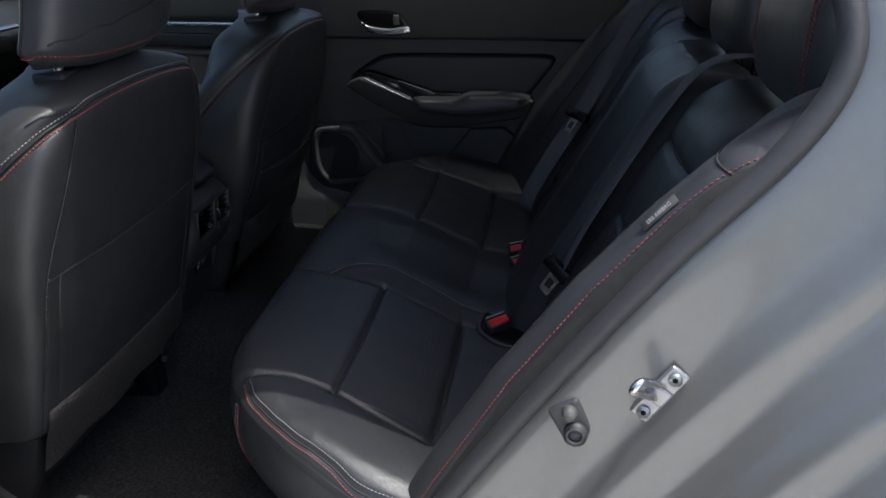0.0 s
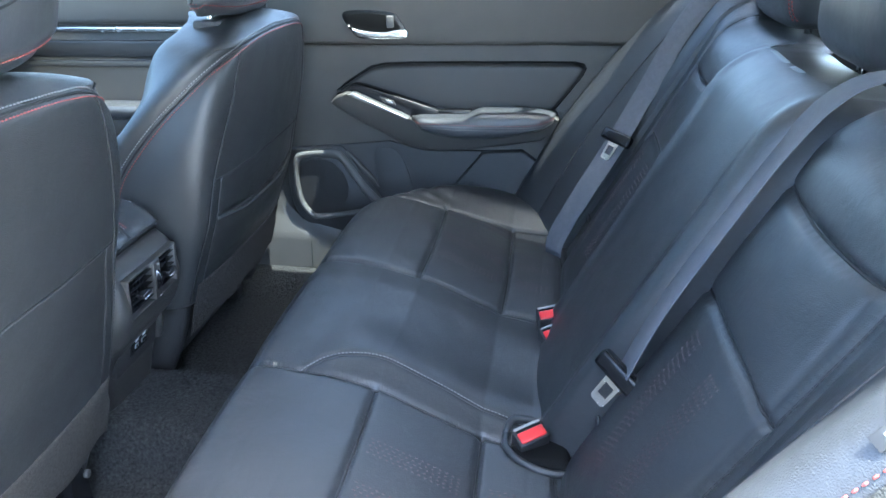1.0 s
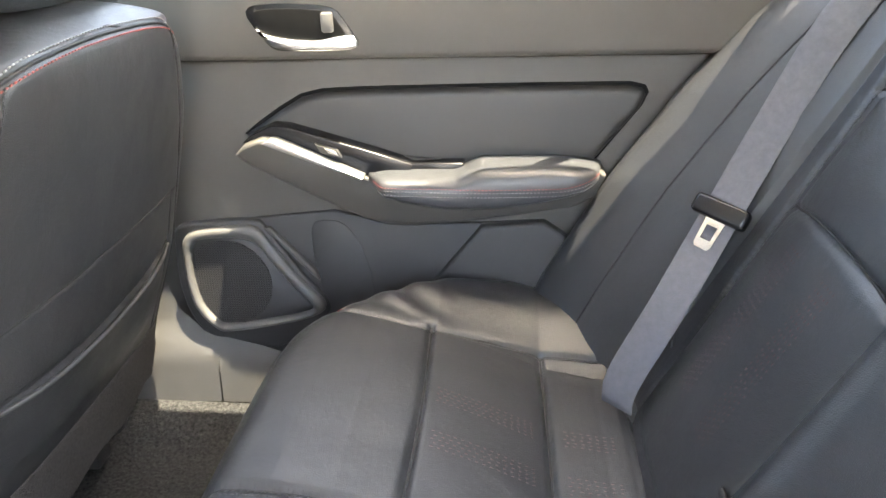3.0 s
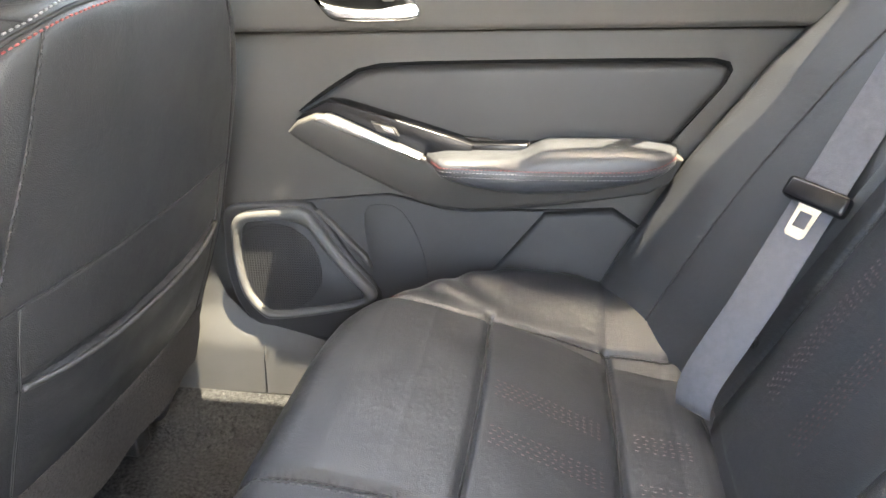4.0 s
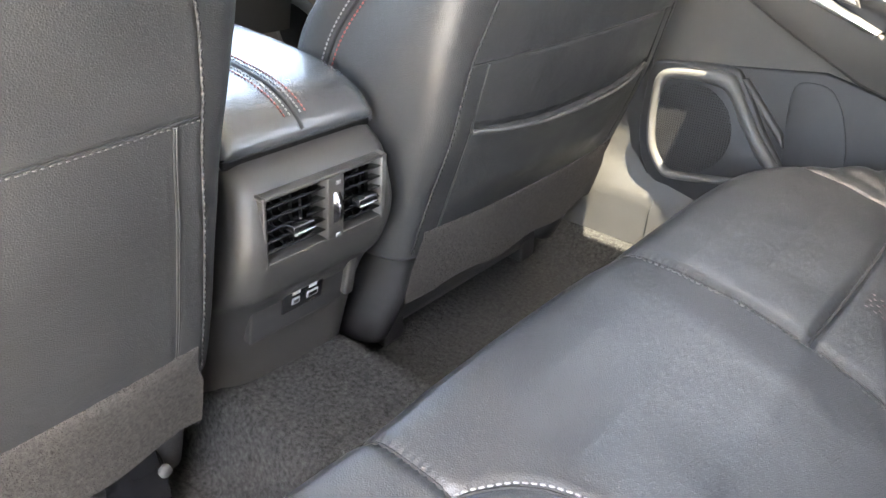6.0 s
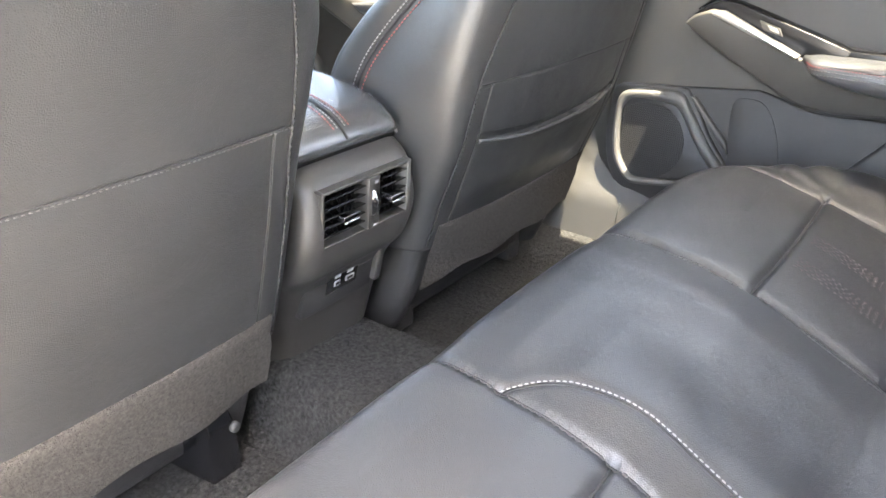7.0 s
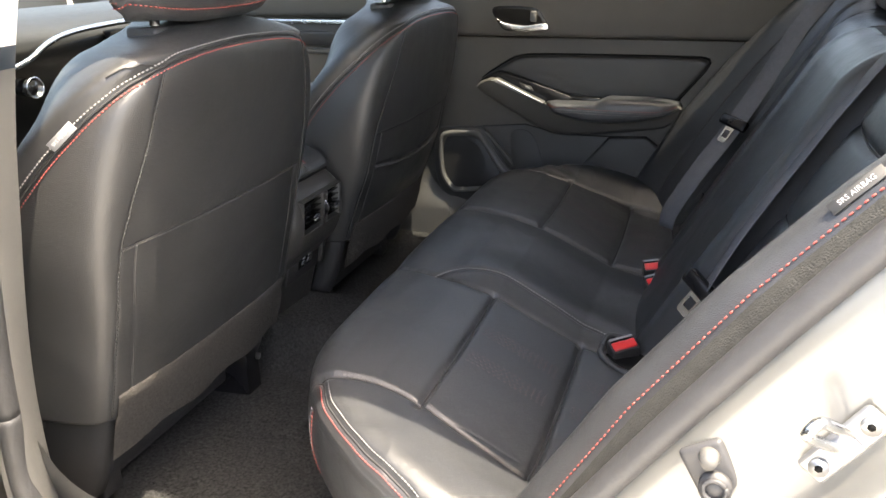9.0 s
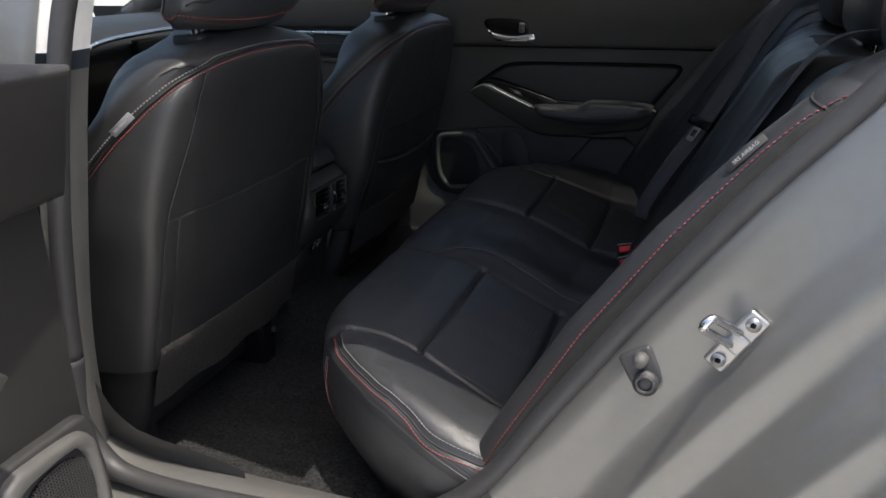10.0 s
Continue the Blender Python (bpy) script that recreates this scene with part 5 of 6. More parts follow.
buckle((0.260, 0.140, 0.532), 16, 24, "buckles", "black belt buckle with a red button and pale edge")
buckle((0.268, 0.098, 0.520), 30, 20, "buckles", "black belt buckle tucked beside another, red button")
buckle((0.240, -0.182, 0.524), 34, 16, "buckles", "black belt buckle in a padded slot, red button")
pocket = thing("buckle_pocket", "black padded leather pocket round a belt buckle", "seat pocket", (0.25, -0.19, 0.50))
ring = [(0.205, -0.165), (0.215, -0.142), (0.250, -0.138), (0.290, -0.150), (0.305, -0.180), (0.298, -0.215), (0.262, -0.226), (0.225, -0.212), (0.207, -0.190)]
part("rim", tube(on_cushion([(p.x, p.y) for p in spline(ring + ring[:1], 60)], 0.002, False), 0.0055, 8), LEATHER, pocket)
part("well", box(0.212, 0.296, -0.218, -0.146, 0.470, 0.502, 0.012, 3), DARK_VOID, pocket)


# ---- doors ----
def rear_door(s, hinge, turn, label):
    """A rear door in its own axes: x back from the hinge, y outwards times s, z up."""
    hx, hy = -0.40, 0.885
    door = thing("rear_door", label, "car door", (hinge[0], hinge[1], 0.0), turn, group="rear doors", local=True)

    def lean(me, k=0.06):
        """Lower parts of the card lean inwards towards the floor."""
        for v in me.vertices:
            v.co.y -= s * k * max(0.0, 0.655 - v.co.z)
        return me

    def P(outline, y0, y1, bevel=0.004, seg=3, puff=0.0):
        return lean(plate([(x - hx, z) for x, z in outline], y0 - hy, y1 - hy, bevel, seg, s, puff), 0.06 if y1 < 0.73 else 0.0)

    def B(x0, x1, y0, y1, z0, z1, bevel=0.003, seg=2):
        ya, yb = sorted((s * (y0 - hy), s * (y1 - hy)))
        return box(x0 - hx, x1 - hx, ya, yb, z0, z1, bevel, seg)

    def Q(x, y, z):
        return Vector((x - hx, s * (y - hy), z))

    rear_edge = [(0.15, 0.50), (0.20, 0.56), (0.28, 0.68), (0.36, 0.80), (0.45, 0.92), (0.52, 1.0)]
    lower = [(-0.405, 0.898), (-0.402, 0.56), (-0.385, 0.45), (-0.33, 0.405), (0.02, 0.41), (0.13, 0.465)] + rear_edge[:4] + [(0.432, 0.898)]
    # same card on both doors; the open one's shade is put in as darker TRIM_SOFT
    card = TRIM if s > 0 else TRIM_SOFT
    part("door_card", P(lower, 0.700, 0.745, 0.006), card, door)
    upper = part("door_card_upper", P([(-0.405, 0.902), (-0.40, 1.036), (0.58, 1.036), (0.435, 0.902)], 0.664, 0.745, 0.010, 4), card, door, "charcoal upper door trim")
    for v in upper.data.vertices:
        v.co.y -= s * (0.08 if s > 0 else 0.30) * max(0.0, v.co.z - 0.90)
    shell = [(-0.42, 0.99), (-0.42, 0.50), (-0.39, 0.40), (0.03, 0.40), (0.16, 0.47), (0.28, 0.66), (0.46, 0.91), (0.57, 1.005)]
    part("door_shell", P(shell, 0.747, 0.81, 0.004), PAINT, door, "silver-grey painted door frame")
    skin = [(-0.42, 0.99), (-0.42, 0.36), (0.05, 0.36), (0.19, 0.47), (0.30, 0.66), (0.47, 0.91), (0.58, 1.005)]
    part("door_skin", P(skin, 0.811, 0.905, 0.03, 4), PAINT, door, "silver-grey painted door skin")
    # window frame of the door
    run = [Q(-0.41, 0.765, 0.99), Q(-0.36, 0.66, 1.18), Q(-0.33, 0.566, 1.30), Q(-0.10, 0.545, 1.322), Q(0.25, 0.545, 1.318), Q(0.43, 0.566, 1.275), Q(0.55, 0.66, 1.15), Q(0.58, 0.76, 1.0)]
    part("window_frame", tube(spline(run, 70), 0.014, 8, 0.9), RUBBER, door)
    part("window_divider", tube([Q(0.30, 0.565, 1.30), Q(0.315, 0.635, 1.18), Q(0.34, 0.745, 1.02)], 0.014, 8, 0.7), RUBBER, door)
    if s < 0:
        gl = sheet([[Q(x, 0.58, 1.32) for x in np.linspace(-0.33, 0.45, 7)], [Q(x, 0.765, 0.99) for x in np.linspace(-0.41, 0.57, 7)]])
        part("window", gl, GLASS_DARK, door)
    # padded inset
    inset = [(-0.262, 0.790), (-0.236, 0.806), (-0.205, 0.826), (-0.172, 0.845), (-0.140, 0.852), (-0.08, 0.8545), (0.05, 0.856), (0.18, 0.857), (0.290, 0.857), (0.310, 0.852), (0.315, 0.842),
             (0.308, 0.824), (0.248, 0.749), (0.20, 0.72), (0.0, 0.70), (-0.12, 0.735)]
    part("inset_gap", P([(x * 1.0 + (0.004 if x > 0.2 else -0.003), z + (0.004 if z > 0.8 else 0)) for x, z in inset], 0.6985, 0.72, 0.001, 1), DARK_VOID, door)
    part("inset_panel", P(inset, 0.689, 0.72, 0.012, 5), TRIM_SOFT, door, "black padded inset panel")
    # armrest shelf: a swept body, deeper behind the pull
    low = [(-0.264, 0.774), (-0.25, 0.760), (-0.205, 0.730), (-0.13, 0.686), (-0.09, 0.664), (-0.06, 0.655), (-0.02, 0.652), (0.03, 0.656), (0.14, 0.671), (0.222, 0.685), (0.250, 0.705)]
    top = [(0.262, 0.738), (0.245, 0.750), (0.126, 0.752), (0.05, 0.742), (-0.02, 0.738), (-0.075, 0.735), (-0.12, 0.757), (-0.205, 0.796), (-0.225, 0.798), (-0.25, 0.788)]
    body = P(low + top, 0.637, 0.71, 0.006, 3)
    for v in body.vertices:
        v.co.y += s * (0.30 * max(0.0, 0.790 - v.co.z) if abs(v.co.y) > 0.885 - 0.70 else 0.0)
    part("armrest", body, TRIM, door)
    part("armrest_gap", P([(x, z - 0.004) for x, z in low] + [(0.262, 0.732), (-0.25, 0.78)], 0.682, 0.70, 0.004), TRIM_LOW, door)
    sw = [(-0.258, 0.786), (-0.240, 0.800), (-0.212, 0.812), (-0.190, 0.810), (-0.150, 0.798), (-0.06, 0.770), (-0.012, 0.754), (-0.015, 0.735), (-0.070, 0.733), (-0.10, 0.748), (-0.205, 0.795)]
    part("switch_plate", P(sw, 0.660, 0.72, 0.003), DARK_PLASTIC, door, "gloss black switch plate")
    part("pull_strip", P([(-0.222, 0.7925), (-0.212, 0.797), (-0.204, 0.797), (-0.080, 0.741), (-0.083, 0.7375)], 0.6345, 0.67, 0.003), SATIN_GREY, door, "satin silver pull strip")
    swi = part("window_switch", P([(-0.150, 0.787), (-0.118, 0.778), (-0.112, 0.766), (-0.142, 0.773)], 0.654, 0.67, 0.002), TRIM_LOW, door)
    part("switch_cap", P([(-0.136, 0.781), (-0.121, 0.7765), (-0.117, 0.770), (-0.131, 0.774)], 0.6522, 0.665, 0.001), SATIN_GREY, swi, "satin switch cap")
    # padded armrest with twin stitching
    rings = []
    for t in np.linspace(0, 1, 44):
        x = -0.075 + 0.334 * t
        e = math.sqrt(max(0.0, 1 - max(0.0, (t - 0.86) / 0.14) ** 2.4)) * (0.55 + 0.45 * ease(0, 0.08, t))
        zt = 0.742 + 0.016 * ease(0.36, 0.50, t) - 0.006 * ease(0.75, 1.0, t)
        zb = 0.724 - 0.034 * math.sin(math.pi * min(1, t * 1.05)) ** 0.7 * (1 - 0.25 * t)
        zm, hh = (zt + zb) / 2 + 0.004, (zt - zb) / 2 * (0.25 + 0.75 * e)
        y0 = 0.695 - (0.078 + 0.012 * math.sin(math.pi * t)) * e
        ring = []
        for k in range(28):
            w = 2 * math.pi * k / 28
            c, sn = math.cos(w), math.sin(w)
            yy = y0 + (0.70 - y0) * 0.5 - (0.70 - y0) * 0.5 * math.copysign(abs(c) ** 0.6, c)
            ring.append(Q(x, yy, zm + hh * math.copysign(abs(sn) ** 0.65, sn)))
        rings.append(ring)
    pad = part("armrest_pad", loft(rings, flip=s > 0), LEATHER_SOFT, door, "black leather armrest pad")
    for off, m_ in ((0.0045, THREAD_RED), (0.0, THREAD_WHITE), (-0.006, THREAD_WHITE)):
        line = []
        for t, ring in zip(np.linspace(0, 1, 44), rings):
            if 0.01 < t < 0.985:
                best = min(ring[:8] + ring[20:], key=lambda v: abs(v.z - (0.7305 + off + 0.010 * ease(0.8, 1, t))))
                near = min(v.y * s for v in ring)
                line.append(Vector((best.x, s * (near + abs(best.y * s - near) * 0.8 - 0.0008), 0.7305 + off + 0.010 * ease(0.8, 1, t))))
        part("stitching", stitches(line, 0.0050, 0.7, 0.0006), m_, pad)
    part("pull_cup", B(-0.022, 0.062, 0.665, 0.70, 0.733, 0.754, 0.003), DARK_PLASTIC, door)
    # inside handle
    bez = smooth2([(-0.226, 0.968), (-0.212, 0.977), (-0.16, 0.978), (-0.110, 0.972), (-0.094, 0.955), (-0.080, 0.930), (-0.086, 0.917), (-0.14, 0.916), (-0.188, 0.917), (-0.206, 0.932), (-0.222, 0.955)], 44)
    hb = part("handle_bezel", P(bez, 0.6575, 0.69, 0.0015), DARK_PLASTIC, door, "gloss black handle bezel")
    ins = smooth2([(-0.217, 0.964), (-0.208, 0.970), (-0.16, 0.971), (-0.116, 0.966), (-0.102, 0.952), (-0.090, 0.931), (-0.094, 0.924), (-0.14, 0.923), (-0.183, 0.924), (-0.199, 0.937), (-0.212, 0.954)], 44)
    part("handle_cup", P(ins, 0.6560, 0.69, 0.0005), DARK_VOID, hb)
    lev = smooth2([(-0.212, 0.950), (-0.195, 0.938), (-0.14, 0.931), (-0.10, 0.936), (-0.080, 0.936), (-0.078, 0.920), (-0.12, 0.9165), (-0.17, 0.918), (-0.196, 0.926)], 40)
    part("handle_lever", P(lev, 0.646, 0.657, 0.004), SATIN, hb, "satin chrome handle lever")
    part("lock_tab", B(-0.124, -0.108, 0.650, 0.662, 0.940, 0.966, 0.003), TRIM_GREY, hb)
    # lower part: speaker, pocket and swage
    lowp = [(-0.40, 0.636), (-0.36, 0.645), (-0.27, 0.657), (-0.14, 0.670), (-0.05, 0.648), (0.08, 0.650), (0.18, 0.655), (0.23, 0.62), (0.12, 0.47), (0.02, 0.415), (-0.33, 0.41), (-0.38, 0.45), (-0.40, 0.54)]
    part("lower_panel", P(lowp, 0.694, 0.715, 0.004), TRIM_LOW, door, "black lower door trim")
    flank = smooth2([(-0.392, 0.643), (-0.34, 0.652), (-0.268, 0.656), (-0.248, 0.644), (-0.205, 0.578), (-0.158, 0.512), (-0.185, 0.473), (-0.245, 0.436), (-0.296, 0.433), (-0.337, 0.441), (-0.368, 0.459), (-0.390, 0.491), (-0.401, 0.542), (-0.400, 0.599)], 72)
    sp = part("speaker_surround", P(flank, 0.686, 0.71, 0.006, 3), TRIM_LOW, door, "charcoal speaker surround with a raised rim")
    rim_out = smooth2([(-0.381, 0.626), (-0.362, 0.641), (-0.303, 0.649), (-0.264, 0.648), (-0.242, 0.621), (-0.203, 0.566), (-0.163, 0.518), (-0.186, 0.496), (-0.255, 0.479), (-0.325, 0.468), (-0.348, 0.474), (-0.375, 0.508), (-0.384, 0.557), (-0.384, 0.603)], 96)
    inn = smooth2([(-0.364, 0.617), (-0.350, 0.626), (-0.300, 0.628), (-0.266, 0.619), (-0.236, 0.577), (-0.205, 0.537), (-0.184, 0.512), (-0.204, 0.502), (-0.262, 0.490), (-0.325, 0.482), (-0.341, 0.488), (-0.362, 0.518), (-0.370, 0.560), (-0.369, 0.600)], 96)
    rows = []
    for u, y in ((0.0, 0.690), (0.02, 0.680), (0.12, 0.6755), (0.32, 0.6735), (0.55, 0.6735), (0.78, 0.6755), (0.95, 0.680), (1.0, 0.690)):
        rows.append([Q(a + (c - a) * u, y, b + (d - b) * u) for (a, b), (c, d) in zip(rim_out, inn)])
    part("speaker_rim", lean(sheet(rows, closed=True, flip=s < 0)), TRIM_GREY, sp, "charcoal raised speaker rim")
    part("speaker_panel", P(inn, 0.6835, 0.70, 0.0005, 1), TRIM_LOW, sp)
    cx, cz, cr = -0.318, 0.553, 0.0715

    def in_grille(x, z):
        hit = False
        for (xa, za), (xb, zb) in zip(inn, inn[1:] + inn[:1]):
            if (za > z) != (zb > z) and x < (xb - xa) * (z - za) / (zb - za) + xa:
                hit = not hit
        return hit and math.hypot(x - cx, z - cz) < cr

    disc = []
    for k in range(60):
        w = 2 * math.pi * k / 60
        r = cr
        while r > 0.01 and not in_grille(cx + r * math.cos(w), cz + r * math.sin(w)):
            r -= 0.001
        disc.append((cx + r * math.cos(w), cz + r * math.sin(w)))
    part("speaker_recess", P(disc, 0.6828, 0.69, 0.0002, 1), DARK_VOID, sp)
    # perforated grille: a lattice of small bars
    bars_v, bars_f = [], []
    for k in range(-19, 20):
        for kind in (0, 1):
            u0, v0 = (k * 0.0040, None) if kind == 0 else (None, k * 0.0040)
            span = []
            for w in np.linspace(-0.08, 0.08, 101):
                x, z = (cx + u0, cz + w) if kind == 0 else (cx + w, cz + v0)
                if in_grille(x, z):
                    span.append((x, z))
            if len(span) > 3:
                (xa, za), (xb, zb) = span[0], span[-1]
                h = 0.0008
                base = len(bars_v)
                lift = 0.6805 if kind == 0 else 0.6808
                if kind == 0:
                    bars_v += [Q(xa - h, lift, za), Q(xa + h, lift, za), Q(xb + h, lift, zb), Q(xb - h, lift, zb), Q(xa - h, lift + 0.0016, za), Q(xa + h, lift + 0.0016, za), Q(xb + h, lift + 0.0016, zb), Q(xb - h, lift + 0.0016, zb)]
                else:
                    bars_v += [Q(xa, lift, za - h), Q(xb, lift, zb - h), Q(xb, lift, zb + h), Q(xa, lift, za + h), Q(xa, lift + 0.0016, za - h), Q(xb, lift + 0.0016, zb - h), Q(xb, lift + 0.0016, zb + h), Q(xa, lift + 0.0016, za + h)]
                for f in ((0, 1, 2, 3), (7, 6, 5, 4), (0, 4, 5, 1), (1, 5, 6, 2), (2, 6, 7, 3), (3, 7, 4, 0)):
                    bars_f.append(tuple(base + i for i in f))
    part("speaker_grille", lean(mesh(bars_v, bars_f, False)), TRIM_LOW, sp, "black perforated speaker grille")
    part("swage", P([(-0.252, 0.644), (-0.243, 0.645), (-0.176, 0.575), (-0.170, 0.555), (-0.182, 0.566)], 0.684, 0.70, 0.004), TRIM, door)
    cup = smooth2([(-0.178, 0.640), (-0.150, 0.654), (-0.122, 0.644), (-0.098, 0.600), (-0.086, 0.540), (-0.10, 0.46), (-0.16, 0.46), (-0.172, 0.55)], 40)
    part("bottle_recess", P(cup, 0.6925, 0.70, 0.001, 2), TRIM_LOW, door)
    part("pocket_flap", P([(0.085, 0.648), (0.18, 0.655), (0.228, 0.62), (0.12, 0.47), (0.04, 0.43), (0.0, 0.545)], 0.684, 0.70, 0.007), TRIM_LOW, door, "black pocket panel")
    return door


rear_door(1, (-0.40, 0.885), 0.0, "closed rear door with charcoal card, leather armrest and speaker")
rear_door(-1, (-0.435, -0.905), -83.0, "open rear door with charcoal card and speaker, silver-grey outside")


def front_door(s, label):
    door = thing("front_door", label, "car door", (-0.95, s * 0.80, 0.35), group="front doors")

    def P(outline, y0, y1, bevel=0.004, seg=3, puff=0.0):
        return plate(outline, y0, y1, bevel, seg, s, puff)

    part("door_card", P([(-1.50, 0.40), (-1.50, 0.965), (-0.475, 0.965), (-0.475, 0.40)], 0.745, 0.80, 0.006), TRIM, door)
    part("upper_roll", P([(-1.50, 0.935), (-1.50, 1.03), (-0.48, 1.035), (-0.48, 0.938)], 0.722, 0.78, 0.014, 4), TRIM, door)
    part("trim_strip", P([(-1.45, 0.916), (-1.45, 0.930), (-0.615, 0.931), (-0.60, 0.918)], 0.736, 0.75, 0.003), SATIN, door, "satin silver trim strip")
    part("padded_band", P([(-1.46, 0.855), (-1.46, 0.898), (-0.50, 0.898), (-0.50, 0.855)], 0.734, 0.75, 0.008, 4), TRIM_SOFT, door)
    part("lower_band", P([(-1.46, 0.832), (-1.46, 0.848), (-0.50, 0.848), (-0.50, 0.832)], 0.736, 0.75, 0.004), TRIM, door)
    part("armrest", P([(-1.30, 0.80), (-1.24, 0.812), (-1.10, 0.755), (-0.95, 0.742), (-0.72, 0.742), (-0.66, 0.725), (-0.68, 0.69), (-0.95, 0.655), (-1.05, 0.66), (-1.2, 0.73)], 0.680, 0.76, 0.016, 5), TRIM, door)
    part("armrest_pad", P([(-1.06, 0.735), (-0.95, 0.748), (-0.74, 0.748), (-0.69, 0.735), (-0.72, 0.712), (-1.03, 0.712)], 0.672, 0.74, 0.014, 5), LEATHER_SOFT, door, "black leather armrest pad")
    sw = part("switch_plate", P([(-1.28, 0.808), (-1.24, 0.822), (-1.08, 0.765), (-1.07, 0.748), (-1.10, 0.752)], 0.690, 0.76, 0.004), GLOSS_BLACK, door)
    for k in range(2):
        part("window_switch", P([(-1.215 + 0.06 * k, 0.807 - 0.021 * k), (-1.175 + 0.06 * k, 0.793 - 0.021 * k), (-1.178 + 0.06 * k, 0.785 - 0.021 * k), (-1.218 + 0.06 * k, 0.799 - 0.021 * k)], 0.684, 0.70, 0.003), SATIN, sw)
    ring = smooth2([(-1.42, 0.60), (-1.36, 0.63), (-1.27, 0.60), (-1.22, 0.54), (-1.26, 0.48), (-1.36, 0.47), (-1.42, 0.52)], 40)
    sp = part("speaker_ring", P(ring, 0.725, 0.75, 0.012, 4), TRIM_GREY, door)
    part("speaker_grille", P(smooth2([(-1.40, 0.59), (-1.355, 0.612), (-1.28, 0.587), (-1.24, 0.54), (-1.27, 0.495), (-1.355, 0.487), (-1.40, 0.53)], 40), 0.723, 0.74, 0.003), DARK_VOID, sp)
    part("door_skin", P([(-1.52, 0.30), (-1.52, 0.97), (-0.475, 0.97), (-0.475, 0.30)], 0.81, 0.905, 0.03, 4), PAINT, door, "silver-grey painted door skin")
    return door


front_door(1, "closed front door with silver strip and leather armrest")
front_door(-1, "closed front door, charcoal lining, silver-grey outside")

# far lower pillar trim by the front footwell edge
rows = []
for z in np.linspace(0.338, 0.60, 24):
    back = float(np.interp(z, [0.338, 0.42, 0.44, 0.46, 0.50, 0.56, 0.60], [-0.20, -0.20, -0.27, -0.37, -0.41, -0.432, -0.44]))
    front = float(np.interp(z, [0.338, 0.44, 0.60], [-0.54, -0.53, -0.52]))
    inset_y = float(np.interp(z, [0.338, 0.42, 0.45, 0.48, 0.60], [0.654, 0.661, 0.668, 0.678, 0.692]))
    rows.append([(x, inset_y + 0.006 * ease(-0.5, -0.3, x) * ease(0.42, 0.46, z), z) for x in np.linspace(front, back, 24)])
structure("pillar_kick_trim", sheet(rows), TRIM_GREY, "grey plastic kick trim below the middle pillar", "trim")
structure("kick_trim_joint", tube([(-0.352, 0.6540, 0.340), (-0.351, 0.6592, 0.40), (-0.348, 0.6622, 0.424)], 0.0010, 6), THREAD_BLACK, "dark joint in the sill trim", "trim")
structure("pillar_kick_trim_near", sheet([[(x, -y - 0.012, z) for x, y, z in row] for row in rows], flip=True), TRIM_GREY, "grey plastic kick trim below the near pillar", "trim")

# ---- dashboard ----
dash = thing("dashboard", "charcoal dashboard with a satin silver strip and a round button", "dashboard", (-1.35, 0.0, 0.40))
rows = []
for y in np.linspace(-0.76, 0.76, 40):
    cowl = 0.05 * math.exp(-((y + 0.37) / 0.2) ** 2)
    rows.append([Vector((-1.36, y, 0.55)), Vector((-1.32, y, 0.70)), Vector((-1.24, y, 0.81)), Vector((-1.11, y, 0.875)), Vector((-1.055, y, 0.925)), Vector((-1.09, y, 0.965 + cowl)),
                 Vector((-1.2, y, 0.99 + cowl)), Vector((-1.5, y, 0.98)), Vector((-1.72, y, 0.96))])
part("dash_pad", sheet([spline(r, 40) for r in rows], flip=False), TRIM_SOFT, dash)
strip = spline([(-1.05, -0.10, 0.895), (-1.05, -0.04, 0.911), (-1.05, 0.02, 0.940), (-1.052, 0.10, 0.955), (-1.056, 0.25, 0.962), (-1.06, 0.45, 0.964), (-1.06, 0.74, 0.962)], 60)
part("trim_strip", tube([p + Vector((0.012, 0, 0)) for p in strip], 0.008, 8, 0.8), SATIN, dash, "satin silver strip")
part("start_button", tube([(-1.07, -0.05, 0.853), (-1.030, -0.05, 0.853)], 0.020, 24, up=(0, 0, 1)), GLOSS_BLACK, dash, "round black button with a pale rim")
part("button_rim", tube([Vector((-1.030, -0.05 + 0.021 * math.cos(a), 0.853 + 0.021 * math.sin(a))) for a in np.linspace(0, 2 * math.pi, 33)], 0.0022, 6), SATIN, dash)
part("dash_vent", box(-1.07, -1.035, 0.20, 0.34, 0.905, 0.945, 0.006), DARK_VOID, dash, "dark dashboard vent")

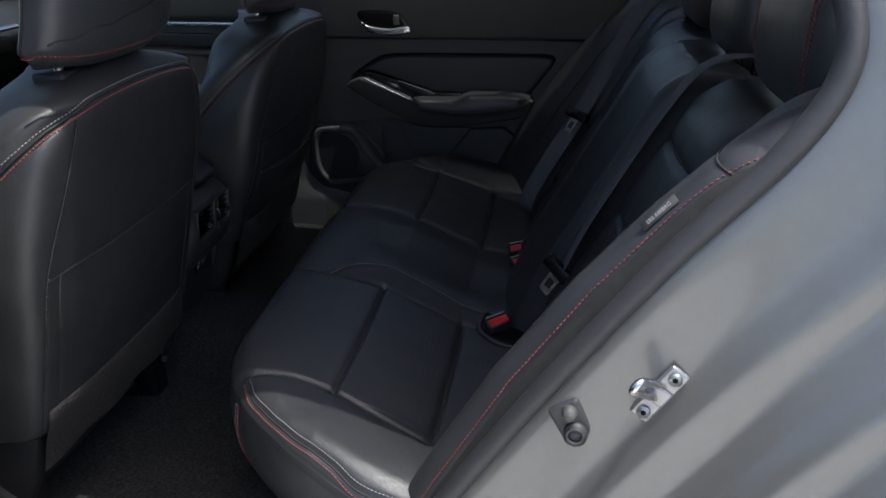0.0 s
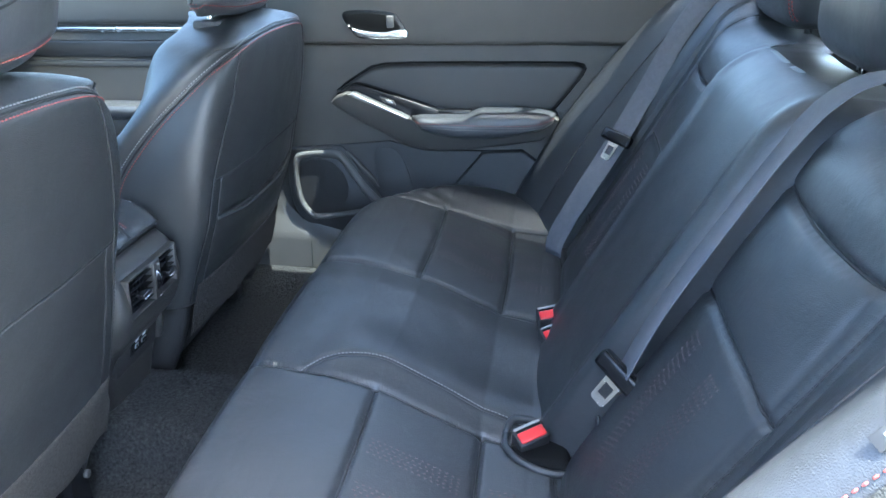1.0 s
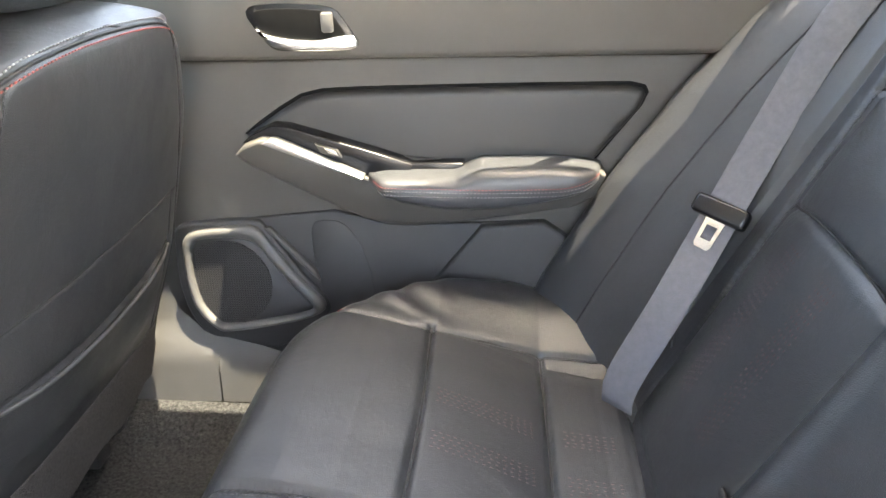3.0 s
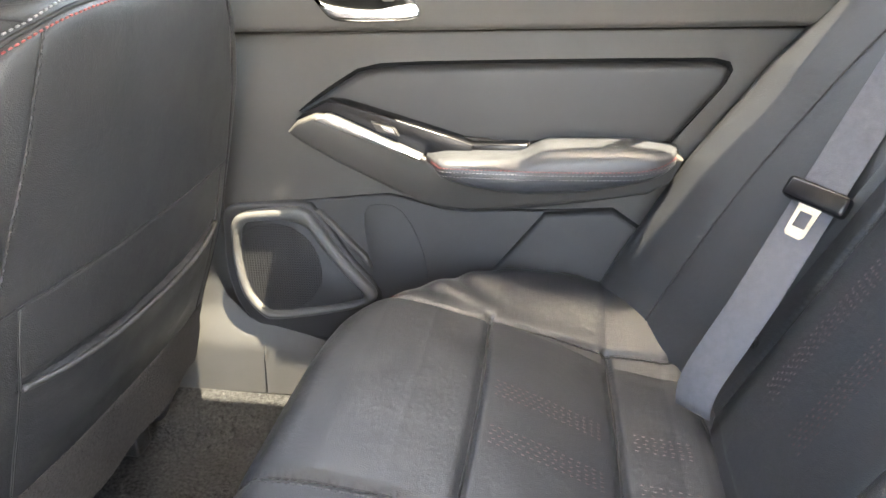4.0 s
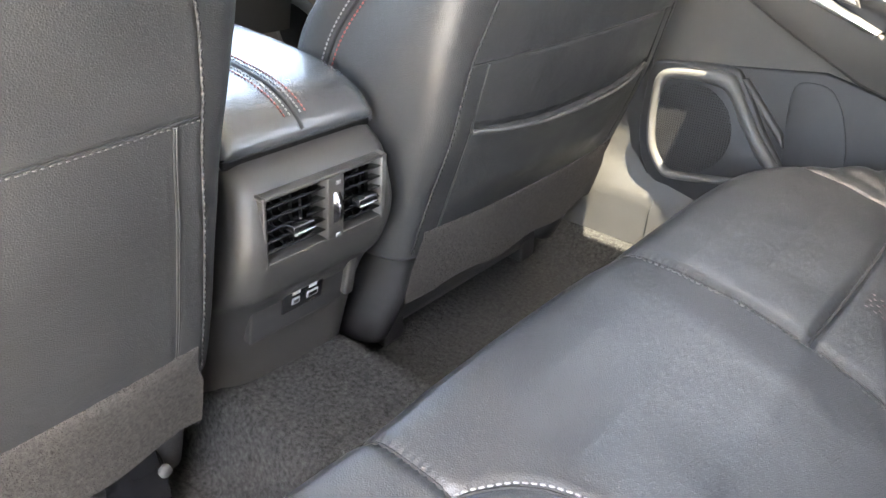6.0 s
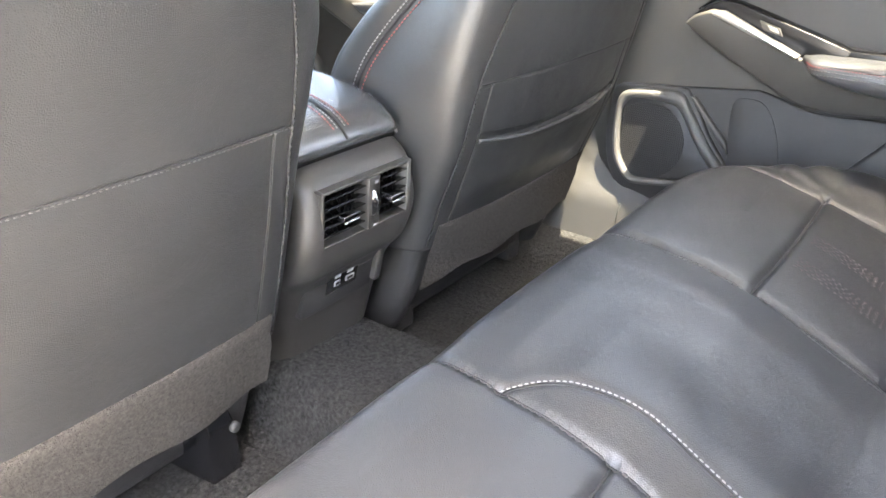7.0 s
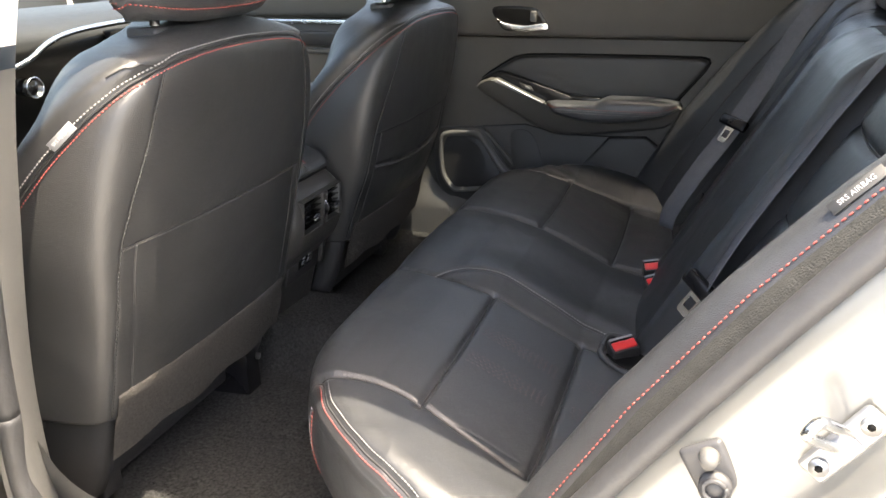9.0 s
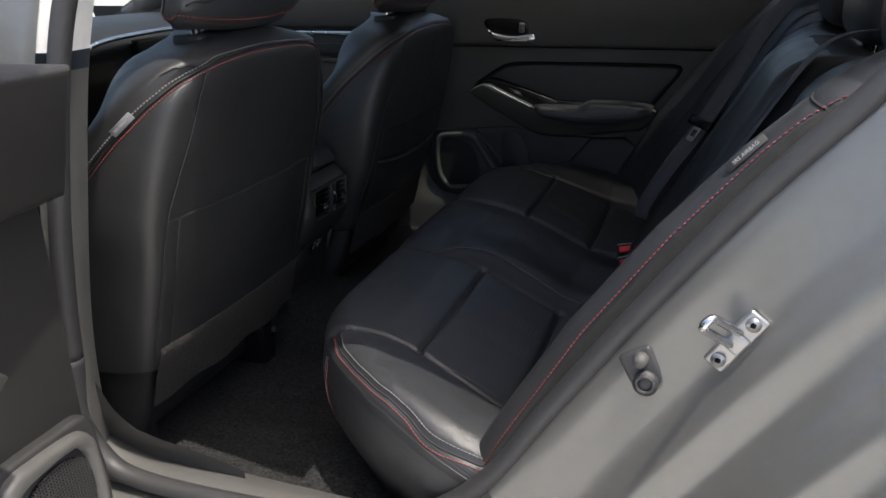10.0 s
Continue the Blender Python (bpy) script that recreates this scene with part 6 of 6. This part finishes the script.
# ---- near doorway hardware ----
striker = thing("door_striker", "bright steel door striker loop with two screws", "door striker", (0.443, -0.764, 0.788))
jm = Matrix.Translation((0.443, -0.766, 0.788)) @ Matrix.Rotation(radians(-57), 4, "Y") @ Matrix.Rotation(radians(-10), 4, "X")
part("base_plate", box(-0.034, 0.034, -0.003, 0.004, -0.011, 0.011, 0.0100, 5, jm), SATIN_GREY, striker)
part("boss", box(-0.010, 0.010, -0.006, 0.0, -0.010, 0.010, 0.004, 3, jm), SATIN_GREY, striker)
root, tip_ = Vector((0.443, -0.766, 0.790)), Vector((0.414, -0.806, 0.822))
wide = Vector((0.0042, 0.002, 0.0052))
loop = [root + wide, root.lerp(tip_, 0.6) + wide, root.lerp(tip_, 0.93) + wide * 0.9, tip_, root.lerp(tip_, 0.93) - wide * 0.9, root.lerp(tip_, 0.6) - wide, root - wide]
part("loop", tube(spline(loop, 50), 0.0042, 12), STEEL, striker)
for x in (-0.024, 0.024):
    part("screw", tube([jm @ Vector((x, -0.003, 0)), jm @ Vector((x, -0.0060, 0))], 0.0070, 16, up=(1, 0, 0)), SATIN_GREY, striker)
    part("screw_socket", tube([jm @ Vector((x, -0.0061, 0)), jm @ Vector((x, -0.0064, 0))], 0.0030, 6, up=(1, 0, 0)), DARK_VOID, striker)
plug = thing("courtesy_switch", "black rubber door switch and stop on the painted jamb", "door switch", (0.362, -0.745, 0.733))
pm = Matrix.Translation((0.362, -0.746, 0.733)) @ Matrix.Rotation(radians(-32), 4, "Y") @ Matrix.Rotation(radians(-8), 4, "X")
part("base_plate", box(-0.018, 0.018, -0.006, 0.004, -0.023, 0.023, 0.008, 4, pm), RUBBER, plug)
part("stop_cup", tube([pm @ Vector((-0.002, 0, -0.011)), pm @ Vector((-0.002, -0.014, -0.011))], 0.0125, 24, up=(1, 0, 0)), RUBBER, plug, "round black rubber stop")
part("stop_rim", tube([pm @ Vector((-0.002 + 0.0085 * math.cos(a), -0.015, -0.011 + 0.0085 * math.sin(a))) for a in np.linspace(0, 2 * math.pi, 25)], 0.002, 6), RUBBER, plug)
part("plunger", tube([pm @ Vector((0.004, 0, 0.012)), pm @ Vector((0.004, -0.010, 0.012)), pm @ Vector((0.004, -0.018, 0.012))], lambda t: 0.0095 - 0.004 * t, 20, up=(1, 0, 0)), TRIM_GREY, plug, "grey rubber plunger")
